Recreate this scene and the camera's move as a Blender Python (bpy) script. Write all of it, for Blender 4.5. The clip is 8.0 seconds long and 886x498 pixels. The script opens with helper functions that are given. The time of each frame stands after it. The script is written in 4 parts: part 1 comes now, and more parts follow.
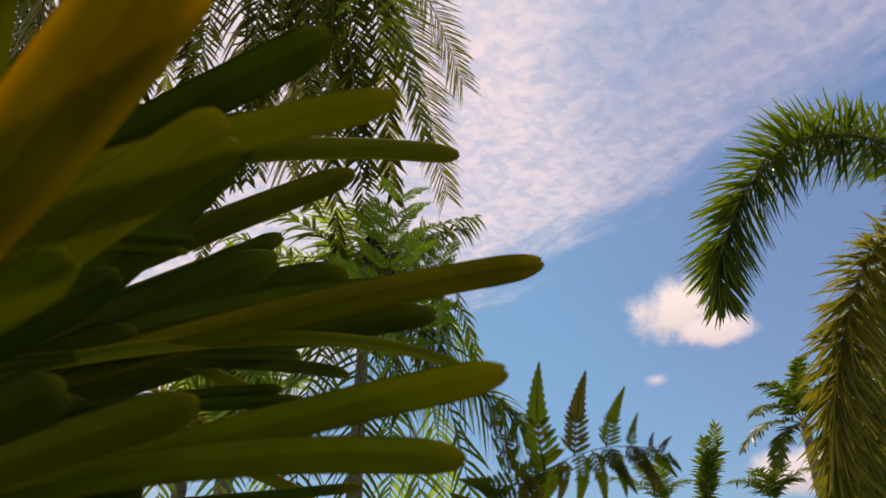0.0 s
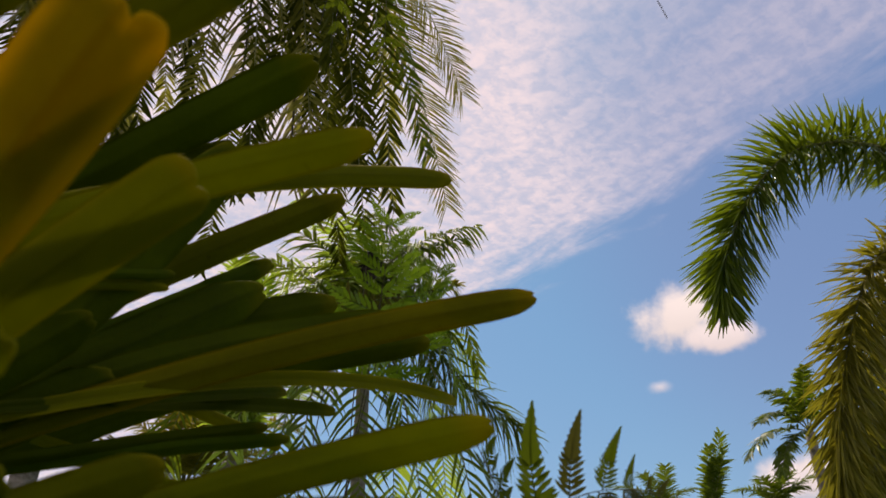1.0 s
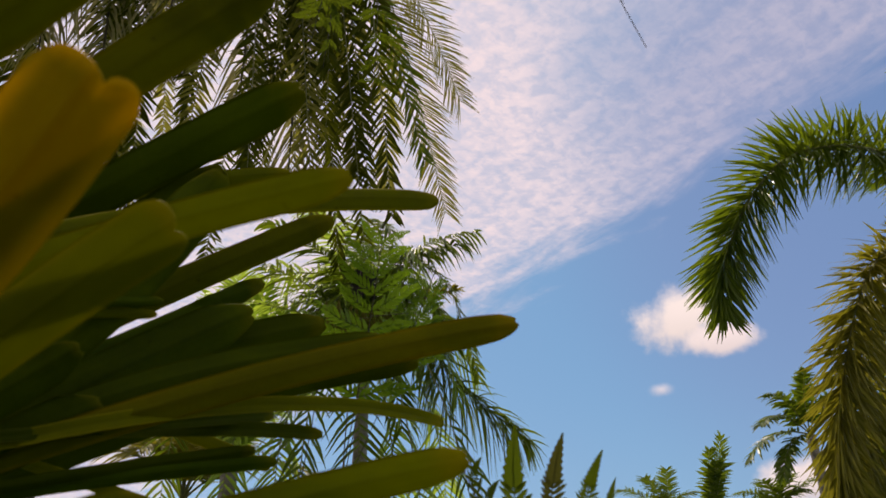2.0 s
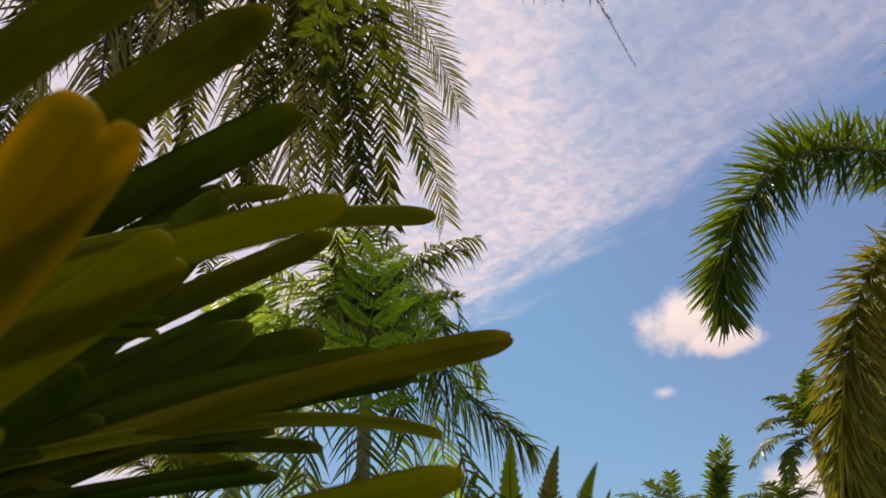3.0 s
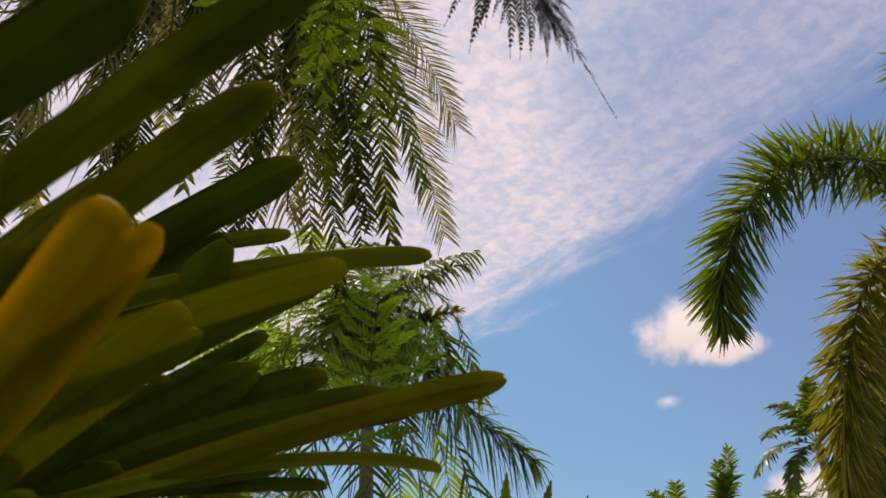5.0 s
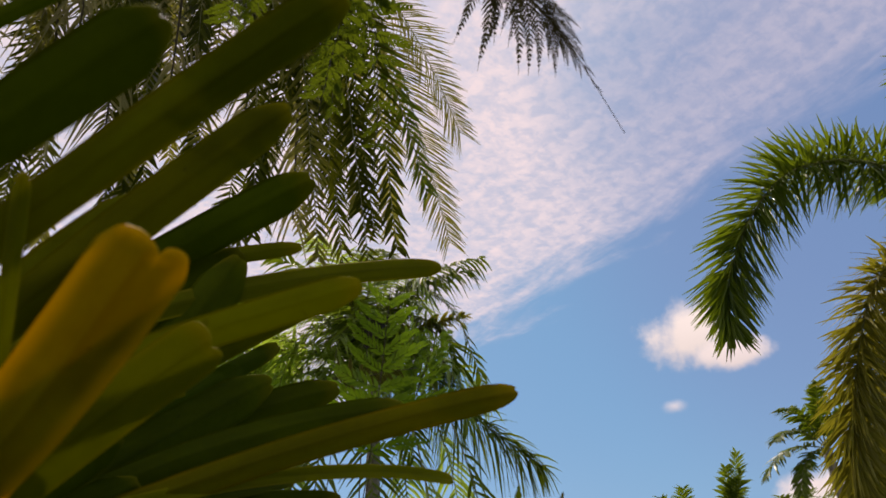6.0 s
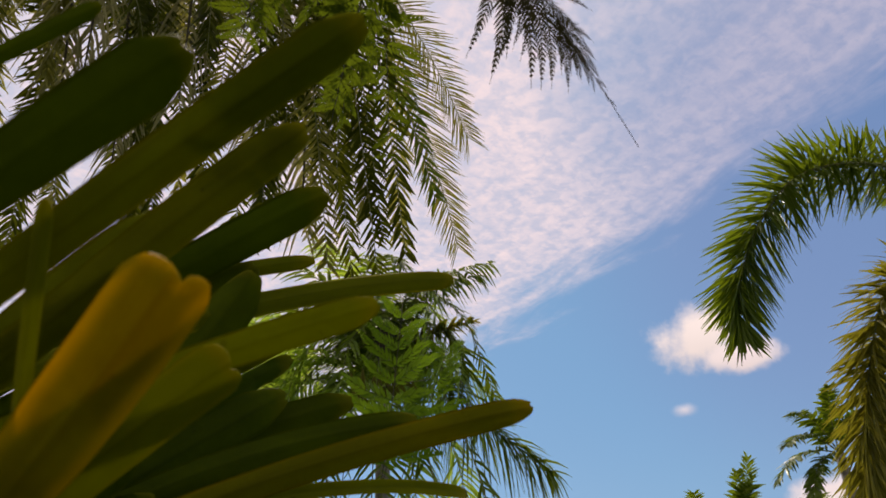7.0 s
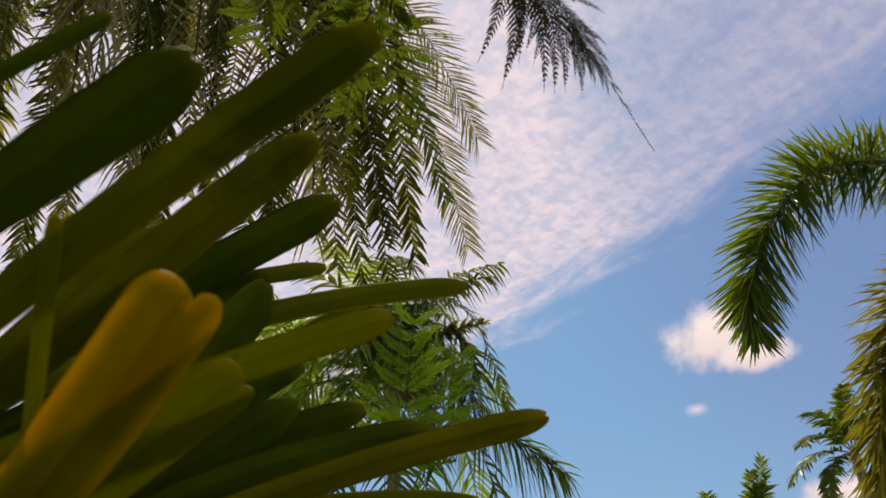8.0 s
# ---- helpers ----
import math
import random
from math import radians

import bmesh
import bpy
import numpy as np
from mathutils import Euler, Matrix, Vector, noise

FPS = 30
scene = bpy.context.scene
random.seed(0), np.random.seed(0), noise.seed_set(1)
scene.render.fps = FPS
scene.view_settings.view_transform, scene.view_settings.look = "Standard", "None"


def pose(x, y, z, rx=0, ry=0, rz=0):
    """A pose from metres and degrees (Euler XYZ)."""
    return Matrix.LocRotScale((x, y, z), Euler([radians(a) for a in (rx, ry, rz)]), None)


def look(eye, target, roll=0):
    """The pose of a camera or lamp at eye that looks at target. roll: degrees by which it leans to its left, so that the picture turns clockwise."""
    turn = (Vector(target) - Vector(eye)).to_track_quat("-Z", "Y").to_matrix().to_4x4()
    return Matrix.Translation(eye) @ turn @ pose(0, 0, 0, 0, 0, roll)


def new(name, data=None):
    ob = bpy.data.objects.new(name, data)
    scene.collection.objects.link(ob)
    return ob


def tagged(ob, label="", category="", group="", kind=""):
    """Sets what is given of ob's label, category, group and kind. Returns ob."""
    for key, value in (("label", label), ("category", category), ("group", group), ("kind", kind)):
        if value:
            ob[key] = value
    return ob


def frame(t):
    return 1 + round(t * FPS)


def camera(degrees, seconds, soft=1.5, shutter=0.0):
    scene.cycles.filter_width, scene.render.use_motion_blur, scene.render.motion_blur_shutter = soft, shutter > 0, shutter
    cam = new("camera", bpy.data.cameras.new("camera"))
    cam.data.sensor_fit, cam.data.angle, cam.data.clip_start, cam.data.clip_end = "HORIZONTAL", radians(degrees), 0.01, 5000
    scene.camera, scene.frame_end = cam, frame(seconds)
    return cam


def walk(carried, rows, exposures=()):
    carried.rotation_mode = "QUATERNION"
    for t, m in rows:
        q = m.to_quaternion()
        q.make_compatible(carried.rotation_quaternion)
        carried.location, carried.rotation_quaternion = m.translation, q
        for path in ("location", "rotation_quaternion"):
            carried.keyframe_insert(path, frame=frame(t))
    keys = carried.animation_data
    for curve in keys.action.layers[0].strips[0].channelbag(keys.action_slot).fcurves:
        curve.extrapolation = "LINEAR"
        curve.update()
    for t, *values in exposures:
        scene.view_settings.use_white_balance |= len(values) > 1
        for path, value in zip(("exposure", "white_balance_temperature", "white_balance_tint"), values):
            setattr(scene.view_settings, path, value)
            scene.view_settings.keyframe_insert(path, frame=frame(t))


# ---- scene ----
# ---- camera ----
cam = camera(66.0, 8.0, soft=1.5)
PATH = [
    (0, pose(0.0000, 0.0000, 1.4000, 118.000, 0.000, -0.000)),
    (0.5, pose(0.0037, 0.0063, 1.4179, 118.414, -0.042, 0.184)),
    (1, pose(0.0121, 0.0076, 1.4307, 118.659, 0.231, 0.345)),
    (1.5, pose(0.0214, -0.0007, 1.4392, 118.782, 0.295, 0.355)),
    (3, pose(0.0329, -0.0268, 1.4473, 119.381, 0.930, 0.903)),
    (3.5, pose(0.0348, -0.0372, 1.4489, 119.612, 1.236, 1.013)),
    (4, pose(0.0365, -0.0512, 1.4531, 119.863, 1.500, 1.086)),
    (4.5, pose(0.0399, -0.0637, 1.4560, 120.160, 1.715, 1.158)),
    (6, pose(0.0330, -0.0848, 1.4614, 120.919, 1.983, 1.934)),
    (6.5, pose(0.0307, -0.0880, 1.4657, 121.107, 1.829, 2.251)),
    (7, pose(0.0274, -0.0907, 1.4706, 121.295, 1.909, 2.659)),
    (7.5, pose(0.0262, -0.0897, 1.4756, 121.407, 1.896, 3.057)),
    (8, pose(0.0242, -0.0871, 1.4810, 121.383, 1.812, 3.550)),
]
walk(cam, PATH, [(0.0, 0.0, 7150.0, 20.0), (8.0, 0.0, 7150.0, 20.0)])
cam.data.dof.use_dof = True
cam.data.dof.focus_distance = 1.8
cam.data.dof.aperture_fstop = 9.0

# ---- sky and sun ----
SUN_UP, SUN_TURN = 60.0, -28.0  # degrees above the horizon, degrees right of +y


def sun_way():
    e, a = radians(SUN_UP), radians(SUN_TURN)
    return Vector((math.sin(a) * math.cos(e), math.cos(a) * math.cos(e), math.sin(e)))


sun_data = bpy.data.lights.new("sun", "SUN")
sun_data.energy, sun_data.angle, sun_data.color = 4.0, radians(0.6), (1.0, 0.95, 0.86)
sun = new("sun", sun_data)
sun.matrix_world = look(sun_way() * 60, (0, 0, 0))

world = bpy.data.worlds.new("sky")
scene.world = world
world.use_nodes = True


class Graph:
    """A short way of writing node trees."""

    def __init__(self, tree):
        self.tree = tree
        tree.nodes.clear()

    def node(self, kind):
        return self.tree.nodes.new(kind)

    def put(self, socket, value):
        if isinstance(value, bpy.types.NodeSocket):
            self.tree.links.new(value, socket)
        elif value is not None:
            socket.default_value = value

    def math(self, op, a, b=None, c=None):
        n = self.node("ShaderNodeMath")
        n.operation = op
        for s, v in zip(n.inputs, (a, b, c)):
            self.put(s, v)
        return n.outputs[0]

    def vec(self, op, a, b=None, out=0):
        n = self.node("ShaderNodeVectorMath")
        n.operation = op
        self.put(n.inputs[0], a)
        self.put(n.inputs[1], b)
        return n.outputs[out]

    def dot(self, a, b):
        return self.vec("DOT_PRODUCT", a, b, 1)

    def ramp(self, value, lo, hi, a=0.0, b=1.0, kind="SMOOTHSTEP"):
        n = self.node("ShaderNodeMapRange")
        n.interpolation_type = kind
        for s, v in zip(n.inputs, (value, lo, hi, a, b)):
            self.put(s, v)
        return n.outputs[0]

    def noise(self, vector, scale, detail=4.0, rough=0.55, stretch=None, distort=0.0):
        if stretch:
            vector = self.vec("MULTIPLY", vector, stretch)
        n = self.node("ShaderNodeTexNoise")
        self.put(n.inputs["Vector"], vector)
        n.inputs["Scale"].default_value, n.inputs["Detail"].default_value = scale, detail
        n.inputs["Roughness"].default_value, n.inputs["Distortion"].default_value = rough, distort
        return n.outputs[0]

    def mix(self, f, a, b):
        n = self.node("ShaderNodeMix")
        n.data_type = "RGBA"
        self.put(n.inputs[0], f)
        self.put(n.inputs[6], a)
        self.put(n.inputs[7], b)
        return n.outputs[2]


def build_sky():
    g = Graph(world.node_tree)
    out = g.node("ShaderNodeOutputWorld")
    back = g.node("ShaderNodeBackground")
    back.inputs[1].default_value = 0.1
    g.put(out.inputs[0], back.outputs[0])
    sky = g.node("ShaderNodeTexSky")
    sky.sky_type, sky.sun_disc = "NISHITA", False
    sky.sun_elevation, sky.sun_rotation = radians(SUN_UP), radians(SUN_TURN)
    sky.air_density, sky.dust_density, sky.ozone_density = 1.0, 1.2, 1.5
    way = g.node("ShaderNodeTexCoord").outputs["Generated"]
    split = g.node("ShaderNodeSeparateXYZ")
    g.put(split.inputs[0], way)
    height = g.math("MAXIMUM", split.outputs[2], 0.06)
    flat = g.node("ShaderNodeVectorMath")
    flat.operation = "SCALE"
    g.put(flat.inputs[0], way)
    g.put(flat.inputs[3], g.math("DIVIDE", 1.0, height))
    sheet = flat.outputs[0]
    turn = g.ramp(g.dot(way, (0.5781, 0.6517, 0.4909)), 0.86, 0.985)
    base = g.mix(0.55, sky.outputs[0], g.mix(turn, (1.1, 4.1, 7.5, 1), (1.4, 3.05, 6.3, 1)))
    # a veil of small ripples, combed along a slanting edge where it thins out and ends
    one, two = Vector((0.0577, 0.9012, 0.4295)), Vector((0.4988, 0.6242, 0.6013))
    edge = two.cross(one).normalized()
    side = g.dot(way, tuple(edge))
    comb = (two / two.z - one / one.z).normalized()
    cross = Vector((-comb.y, comb.x, 0.0))
    combed = g.node("ShaderNodeCombineXYZ")
    g.put(combed.inputs[0], g.dot(sheet, tuple(comb)))
    g.put(combed.inputs[1], g.dot(sheet, tuple(cross)))
    streak = g.noise(combed.outputs[0], 1.0, 5.0, 0.6, (2.0, 5.0, 1.0), 0.6)
    fray = g.noise(combed.outputs[0], 1.0, 5.0, 0.62, (3.2, 9.0, 1.0), 0.4)
    inside = g.ramp(g.math("ADD", side, g.math("MULTIPLY", g.math("SUBTRACT", fray, 0.5), 0.15)), -0.045, 0.050)
    ripple = g.ramp(g.noise(combed.outputs[0], 1.0, 4.0, 0.6, (24.0, 19.0, 1.0), 0.35), 0.36, 0.62)
    fine = g.ramp(g.noise(combed.outputs[0], 1.0, 3.0, 0.6, (50.0, 40.0, 1.0), 0.2), 0.3, 0.7)
    broad = g.ramp(streak, 0.30, 0.62, 0.66, 1.0)
    texture = g.math("ADD", 0.54, g.math("ADD", g.math("MULTIPLY", ripple, 0.32), g.math("MULTIPLY", fine, 0.14)))
    veil = g.math("MULTIPLY", inside, g.math("MULTIPLY", broad, texture))
    thin = g.ramp(g.dot(way, (0.3944, 0.6340, 0.6652)), 0.945, 0.998, 1.0, 0.42)
    veil = g.math("MULTIPLY", veil, thin)
    colour = g.mix(veil, base, (8.5, 7.7, 8.2, 1))

    def puff(colour, centre, wide, high, seed, soft, tint):
        c = Vector(centre)
        right = c.cross(Vector((0, 0, 1))).normalized()
        up = right.cross(c)
        lump = g.noise(g.vec("ADD", way, (seed, 0, 0)), 16.0, 5.0, 0.55)
        fine = g.noise(g.vec("ADD", way, (0, seed, 0)), 45.0, 4.0, 0.6)
        u = g.math("DIVIDE", g.dot(way, tuple(right)), wide)
        v = g.math("DIVIDE", g.dot(way, tuple(up)), high)
        far = g.math("SQRT", g.math("ADD", g.math("MULTIPLY", u, u), g.math("MULTIPLY", v, v)))
        ahead = g.math("GREATER_THAN", g.dot(way, tuple(c)), 0.0)
        rag = g.math("ADD", g.math("MULTIPLY", g.math("SUBTRACT", lump, 0.5), 1.25), g.math("MULTIPLY", g.math("SUBTRACT", fine, 0.5), 0.45))
        mask = g.ramp(g.math("ADD", g.math("SUBTRACT", 1.0, far), rag), 0.0, soft)
        mask = g.math("MULTIPLY", mask, ahead)
        shade = g.ramp(g.math("ADD", v, g.math("MULTIPLY", lump, 0.6)), -0.6, 0.9)
        return g.mix(g.math("MULTIPLY", mask, 0.97), colour, g.mix(shade, tuple(x * 0.84 for x in tint[:3]) + (1,), tint))

    colour = puff(colour, (0.3222, 0.8726, 0.3671), 0.070, 0.054, 3.1, 0.65, (9.4, 8.6, 8.3, 1))
    colour = puff(colour, (0.3719, 0.8654, 0.3360), 0.052, 0.026, 5.4, 0.6, (9.0, 8.2, 8.2, 1))
    colour = puff(colour, (0.2932, 0.9134, 0.2822), 0.020, 0.011, 1.7, 1.2, (7.6, 7.6, 8.4, 1))
    colour = puff(colour, (0.4433, 0.8830, 0.1545), 0.060, 0.034, 7.3, 0.6, (8.6, 7.9, 8.0, 1))
    g.put(back.inputs[0], colour)


build_sky()


# ---- materials ----
def leaf_material(name, dark, light, glow, through_part=0.35, rough=0.45, scale=30.0, stretch=(1.0, 1.0, 1.0), bump=0.15, edge=None, gloss=0.15):
    """A leaf: a glossy skin over a blade that lets light through."""
    m = bpy.data.materials.new(name)
    m.use_nodes = True
    g = Graph(m.node_tree)
    out = g.node("ShaderNodeOutputMaterial")
    where = g.node("ShaderNodeTexCoord").outputs["Object"]
    patch = g.ramp(g.noise(where, scale * 0.3, 3.0), 0.3, 0.7)
    grain = g.ramp(g.noise(where, scale * 4.0, 4.0, 0.6, stretch), 0.3, 0.7)
    own = g.node("ShaderNodeNewGeometry").outputs["Random Per Island"]
    mixed = g.math("ADD", g.math("MULTIPLY", patch, 0.28), g.math("ADD", g.math("MULTIPLY", grain, 0.17), g.math("MULTIPLY", own, 0.55)))
    colour = g.mix(mixed, (*dark, 1), (*light, 1))
    lit = g.mix(mixed, (*[x * 0.75 for x in glow], 1), (*glow, 1))
    if edge:
        rim = g.node("ShaderNodeUVMap")
        rim.uv_map = "blade"
        sep = g.node("ShaderNodeSeparateXYZ")
        g.put(sep.inputs[0], rim.outputs[0])
        across = g.math("ABSOLUTE", g.math("SUBTRACT", g.math("MULTIPLY", sep.outputs[0], 2.0), 1.0))
        each = g.node("ShaderNodeObjectInfo").outputs["Random"]
        shift = g.node("ShaderNodeCombineXYZ")
        g.put(shift.inputs[2], g.math("MULTIPLY", each, 40.0))
        along = g.vec("ADD", rim.outputs[0], shift.outputs[0])
        streak = g.ramp(g.noise(along, 1.0, 4.0, 0.65, (34.0, 2.2, 1.0)), 0.32, 0.68)
        cloudy = g.ramp(g.noise(along, 1.0, 3.0, 0.6, (2.2, 5.0, 1.0)), 0.3, 0.7)
        spine = g.ramp(across, 0.0, 0.16, 0.80, 1.0)
        value = g.math("MULTIPLY", spine, g.math("ADD", 0.66, g.math("ADD", g.math("MULTIPLY", streak, 0.26), g.math("MULTIPLY", cloudy, 0.34))))
        value = g.math("MULTIPLY", value, g.ramp(each, 0.0, 1.0, 0.82, 1.15))
        tone = g.node("ShaderNodeHueSaturation")
        g.put(tone.inputs["Hue"], g.ramp(g.math("FRACT", g.math("MULTIPLY", each, 7.3)), 0.0, 1.0, 0.488, 0.512))
        g.put(tone.inputs["Value"], value)
        g.put(tone.inputs["Color"], colour)
        colour = tone.outputs[0]
        wear = g.math("ADD", across, g.math("MULTIPLY", g.math("SUBTRACT", g.noise(where, 26.0, 4.0), 0.5), 0.25))
        band = g.ramp(wear, edge[0], edge[1])
        tipped = g.ramp(g.math("ADD", sep.outputs[1], g.math("MULTIPLY", g.math("SUBTRACT", g.noise(where, 35.0, 4.0), 0.5), 0.1)), 0.93, 1.02)
        band = g.math("MAXIMUM", g.math("MULTIPLY", band, 0.6), g.math("MULTIPLY", tipped, 0.8))
        colour = g.mix(band, colour, (*edge[2], 1))
        lit = g.mix(band, lit, (*[min(1.0, x * 1.5) for x in edge[2]], 1))
        lit = g.mix(g.math("MULTIPLY", streak, 0.35), lit, (*[x * 0.6 for x in glow], 1))
        spots = g.ramp(g.noise(where, 90.0, 2.0), 0.70, 0.76)
        colour = g.mix(g.math("MULTIPLY", spots, 0.6), colour, (0.03, 0.022, 0.003, 1))
    skin = g.node("ShaderNodeBsdfPrincipled")
    g.put(skin.inputs["Base Color"], colour)
    skin.inputs["Specular IOR Level"].default_value = gloss
    g.put(skin.inputs["Roughness"], g.ramp(grain, 0, 1, rough - 0.07, rough + 0.12))
    b = g.node("ShaderNodeBump")
    b.inputs["Strength"].default_value = bump
    b.inputs["Distance"].default_value = 0.002
    g.put(b.inputs["Height"], grain)
    g.put(skin.inputs["Normal"], b.outputs[0])
    glowing = g.node("ShaderNodeBsdfTranslucent")
    g.put(glowing.inputs[0], lit)
    both = g.node("ShaderNodeMixShader")
    both.inputs[0].default_value = through_part
    g.put(both.inputs[1], skin.outputs[0])
    g.put(both.inputs[2], glowing.outputs[0])
    g.put(out.inputs[0], both.outputs[0])
    return m


def solid_material(name, dark, light, rough=0.8, scale=8.0, stretch=(1.0, 1.0, 1.0), bump=0.5, distance=0.01):
    m = bpy.data.materials.new(name)
    m.use_nodes = True
    g = Graph(m.node_tree)
    out = g.node("ShaderNodeOutputMaterial")
    where = g.node("ShaderNodeTexCoord").outputs["Object"]
    a = g.ramp(g.noise(where, scale, 5.0, 0.6, stretch), 0.3, 0.7)
    c = g.ramp(g.noise(where, scale * 7.0, 4.0, 0.6), 0.3, 0.7)
    both = g.math("ADD", g.math("MULTIPLY", a, 0.65), g.math("MULTIPLY", c, 0.35))
    skin = g.node("ShaderNodeBsdfPrincipled")
    g.put(skin.inputs["Base Color"], g.mix(both, (*dark, 1), (*light, 1)))
    skin.inputs["Roughness"].default_value = rough
    b = g.node("ShaderNodeBump")
    b.inputs["Strength"].default_value, b.inputs["Distance"].default_value = bump, distance
    g.put(b.inputs["Height"], both)
    g.put(skin.inputs["Normal"], b.outputs[0])
    g.put(out.inputs[0], skin.outputs[0])
    return m


RIM = (0.25, 0.21, 0.004)
OLIVE = leaf_material("olive_strap_leaf", (0.088, 0.105, 0.001), (0.16, 0.175, 0.002), (0.38, 0.39, 0.003), 0.42, 0.6, edge=(0.72, 1.05, RIM), gloss=0.04)
BROWN = leaf_material("dull_olive_strap_leaf", (0.072, 0.084, 0.001), (0.128, 0.135, 0.002), (0.23, 0.235, 0.002), 0.4, 0.6, edge=(0.74, 1.05, RIM), gloss=0.04)
GREEN = leaf_material("green_strap_leaf", (0.040, 0.066, 0.001), (0.078, 0.108, 0.002), (0.150, 0.195, 0.003), 0.4, 0.6, edge=(0.85, 1.1, (0.16, 0.15, 0.004)), gloss=0.04)
ORANGE = leaf_material("ageing_strap_leaf", (0.100, 0.090, 0.001), (0.27, 0.200, 0.002), (0.42, 0.300, 0.003), 0.46, 0.6, edge=(0.52, 1.0, (0.66, 0.40, 0.005)), gloss=0.04)
AMBER = leaf_material("yellowish_strap_leaf", (0.086, 0.084, 0.001), (0.150, 0.132, 0.002), (0.28, 0.235, 0.002), 0.4, 0.6, edge=(0.68, 1.02, (0.32, 0.22, 0.004)), gloss=0.04)
FERN = leaf_material("fern_leaf", (0.014, 0.036, 0.003), (0.105, 0.180, 0.012), (0.20, 0.34, 0.012), 0.48, 0.45, gloss=0.3)
# darker copy of FERN, with the shade on these fronds in its colour
FERN_SHADE = leaf_material("shaded_fern_leaf", (0.024, 0.042, 0.003), (0.080, 0.108, 0.006), (0.13, 0.175, 0.008), 0.43, 0.6, gloss=0.08)
FERN_DARK = leaf_material("dark_fern_leaf", (0.030, 0.036, 0.008), (0.085, 0.075, 0.016), (0.12, 0.12, 0.016), 0.3, 0.65, gloss=0.08)
# nearly black: the hanging frond's shade is painted into the leaf colour
FERN_BLACK = leaf_material("shaded_black_fern_leaf", (0.010, 0.009, 0.004), (0.048, 0.040, 0.012), (0.06, 0.055, 0.012), 0.2, 0.65, gloss=0.12)
PALM = leaf_material("palm_leaflet", (0.014, 0.020, 0.002), (0.080, 0.092, 0.008), (0.15, 0.165, 0.008), 0.28, 0.5, scale=3.0, gloss=0.05)
# paler copy of PALM: the light on lit leaflets is put into its colour
PALM_GREY = leaf_material("lit_grey_palm_leaflet", (0.030, 0.030, 0.006), (0.25, 0.23, 0.055), (0.44, 0.41, 0.055), 0.34, 0.5, scale=3.0, gloss=0.08)
PALM_PALE = leaf_material("dead_palm_leaflet", (0.10, 0.085, 0.035), (0.36, 0.33, 0.15), (0.45, 0.40, 0.14), 0.35, 0.6, scale=3.0, gloss=0.08)
PALM_BRIGHT = leaf_material("sunlit_palm_leaflet", (0.012, 0.034, 0.003), (0.120, 0.170, 0.014), (0.23, 0.31, 0.012), 0.35, 0.40, scale=3.0, gloss=0.28)
# yellow of sun shining on and through the leaflets, painted as their colour
PALM_YELLOW = leaf_material("sunlit_yellow_palm_leaflet", (0.026, 0.030, 0.003), (0.28, 0.245, 0.035), (0.40, 0.36, 0.025), 0.34, 0.42, scale=3.0)
# base colour raised to carry the bright sun highlights on the leaflets
PALM_LIME = leaf_material("sunlit_lime_palm_leaflet", (0.024, 0.058, 0.006), (0.31, 0.41, 0.07), (0.52, 0.70, 0.06), 0.44, 0.32, scale=3.0, gloss=0.5)
RACHIS = solid_material("frond_stalk", (0.10, 0.11, 0.03), (0.22, 0.21, 0.08), 0.6, 20.0)
RACHIS_DARK = solid_material("fern_stalk", (0.035, 0.026, 0.012), (0.08, 0.06, 0.025), 0.6, 60.0)
BARK = solid_material("palm_bark", (0.11, 0.095, 0.075), (0.27, 0.24, 0.2), 0.9, 5.0, (1, 1, 3.0), 0.8, 0.02)
STEM = solid_material("orchid_stem", (0.07, 0.085, 0.02), (0.15, 0.15, 0.04), 0.6, 40.0)
DRY = solid_material("withered_leaf", (0.008, 0.006, 0.004), (0.035, 0.024, 0.012), 0.9, 60.0, bump=0.9, distance=0.004)
GRASS = solid_material("lawn", (0.026, 0.050, 0.009), (0.068, 0.10, 0.02), 0.95, 0.6, (1, 1, 1), 0.6, 0.03)


# ---- mesh helpers ----
def mesh_of(name, verts, faces, material, smooth=True, uv=None):
    me = bpy.data.meshes.new(name)
    me.from_pydata([tuple(v) for v in verts], [], faces)
    me.materials.append(material)
    if smooth:
        me.polygons.foreach_set("use_smooth", [True] * len(me.polygons))
    if uv is not None:
        layer = me.uv_layers.new(name="blade")
        idx = np.empty(len(me.loops), dtype=np.int32)
        me.loops.foreach_get("vertex_index", idx)
        layer.data.foreach_set("uv", np.asarray(uv, dtype=np.float32)[idx].ravel())
    me.update()
    return me


def part(name, me, parent, label="", kind=""):
    ob = new(name, me)
    ob.parent = parent
    return tagged(ob, label, kind=kind)


def thing(name, place, label, category, group="", kind=""):
    ob = new(name)
    ob.location = place
    return tagged(ob, label, category, group, kind)


def unit(v):
    return v / np.maximum(np.linalg.norm(v, axis=-1, keepdims=True), 1e-9)


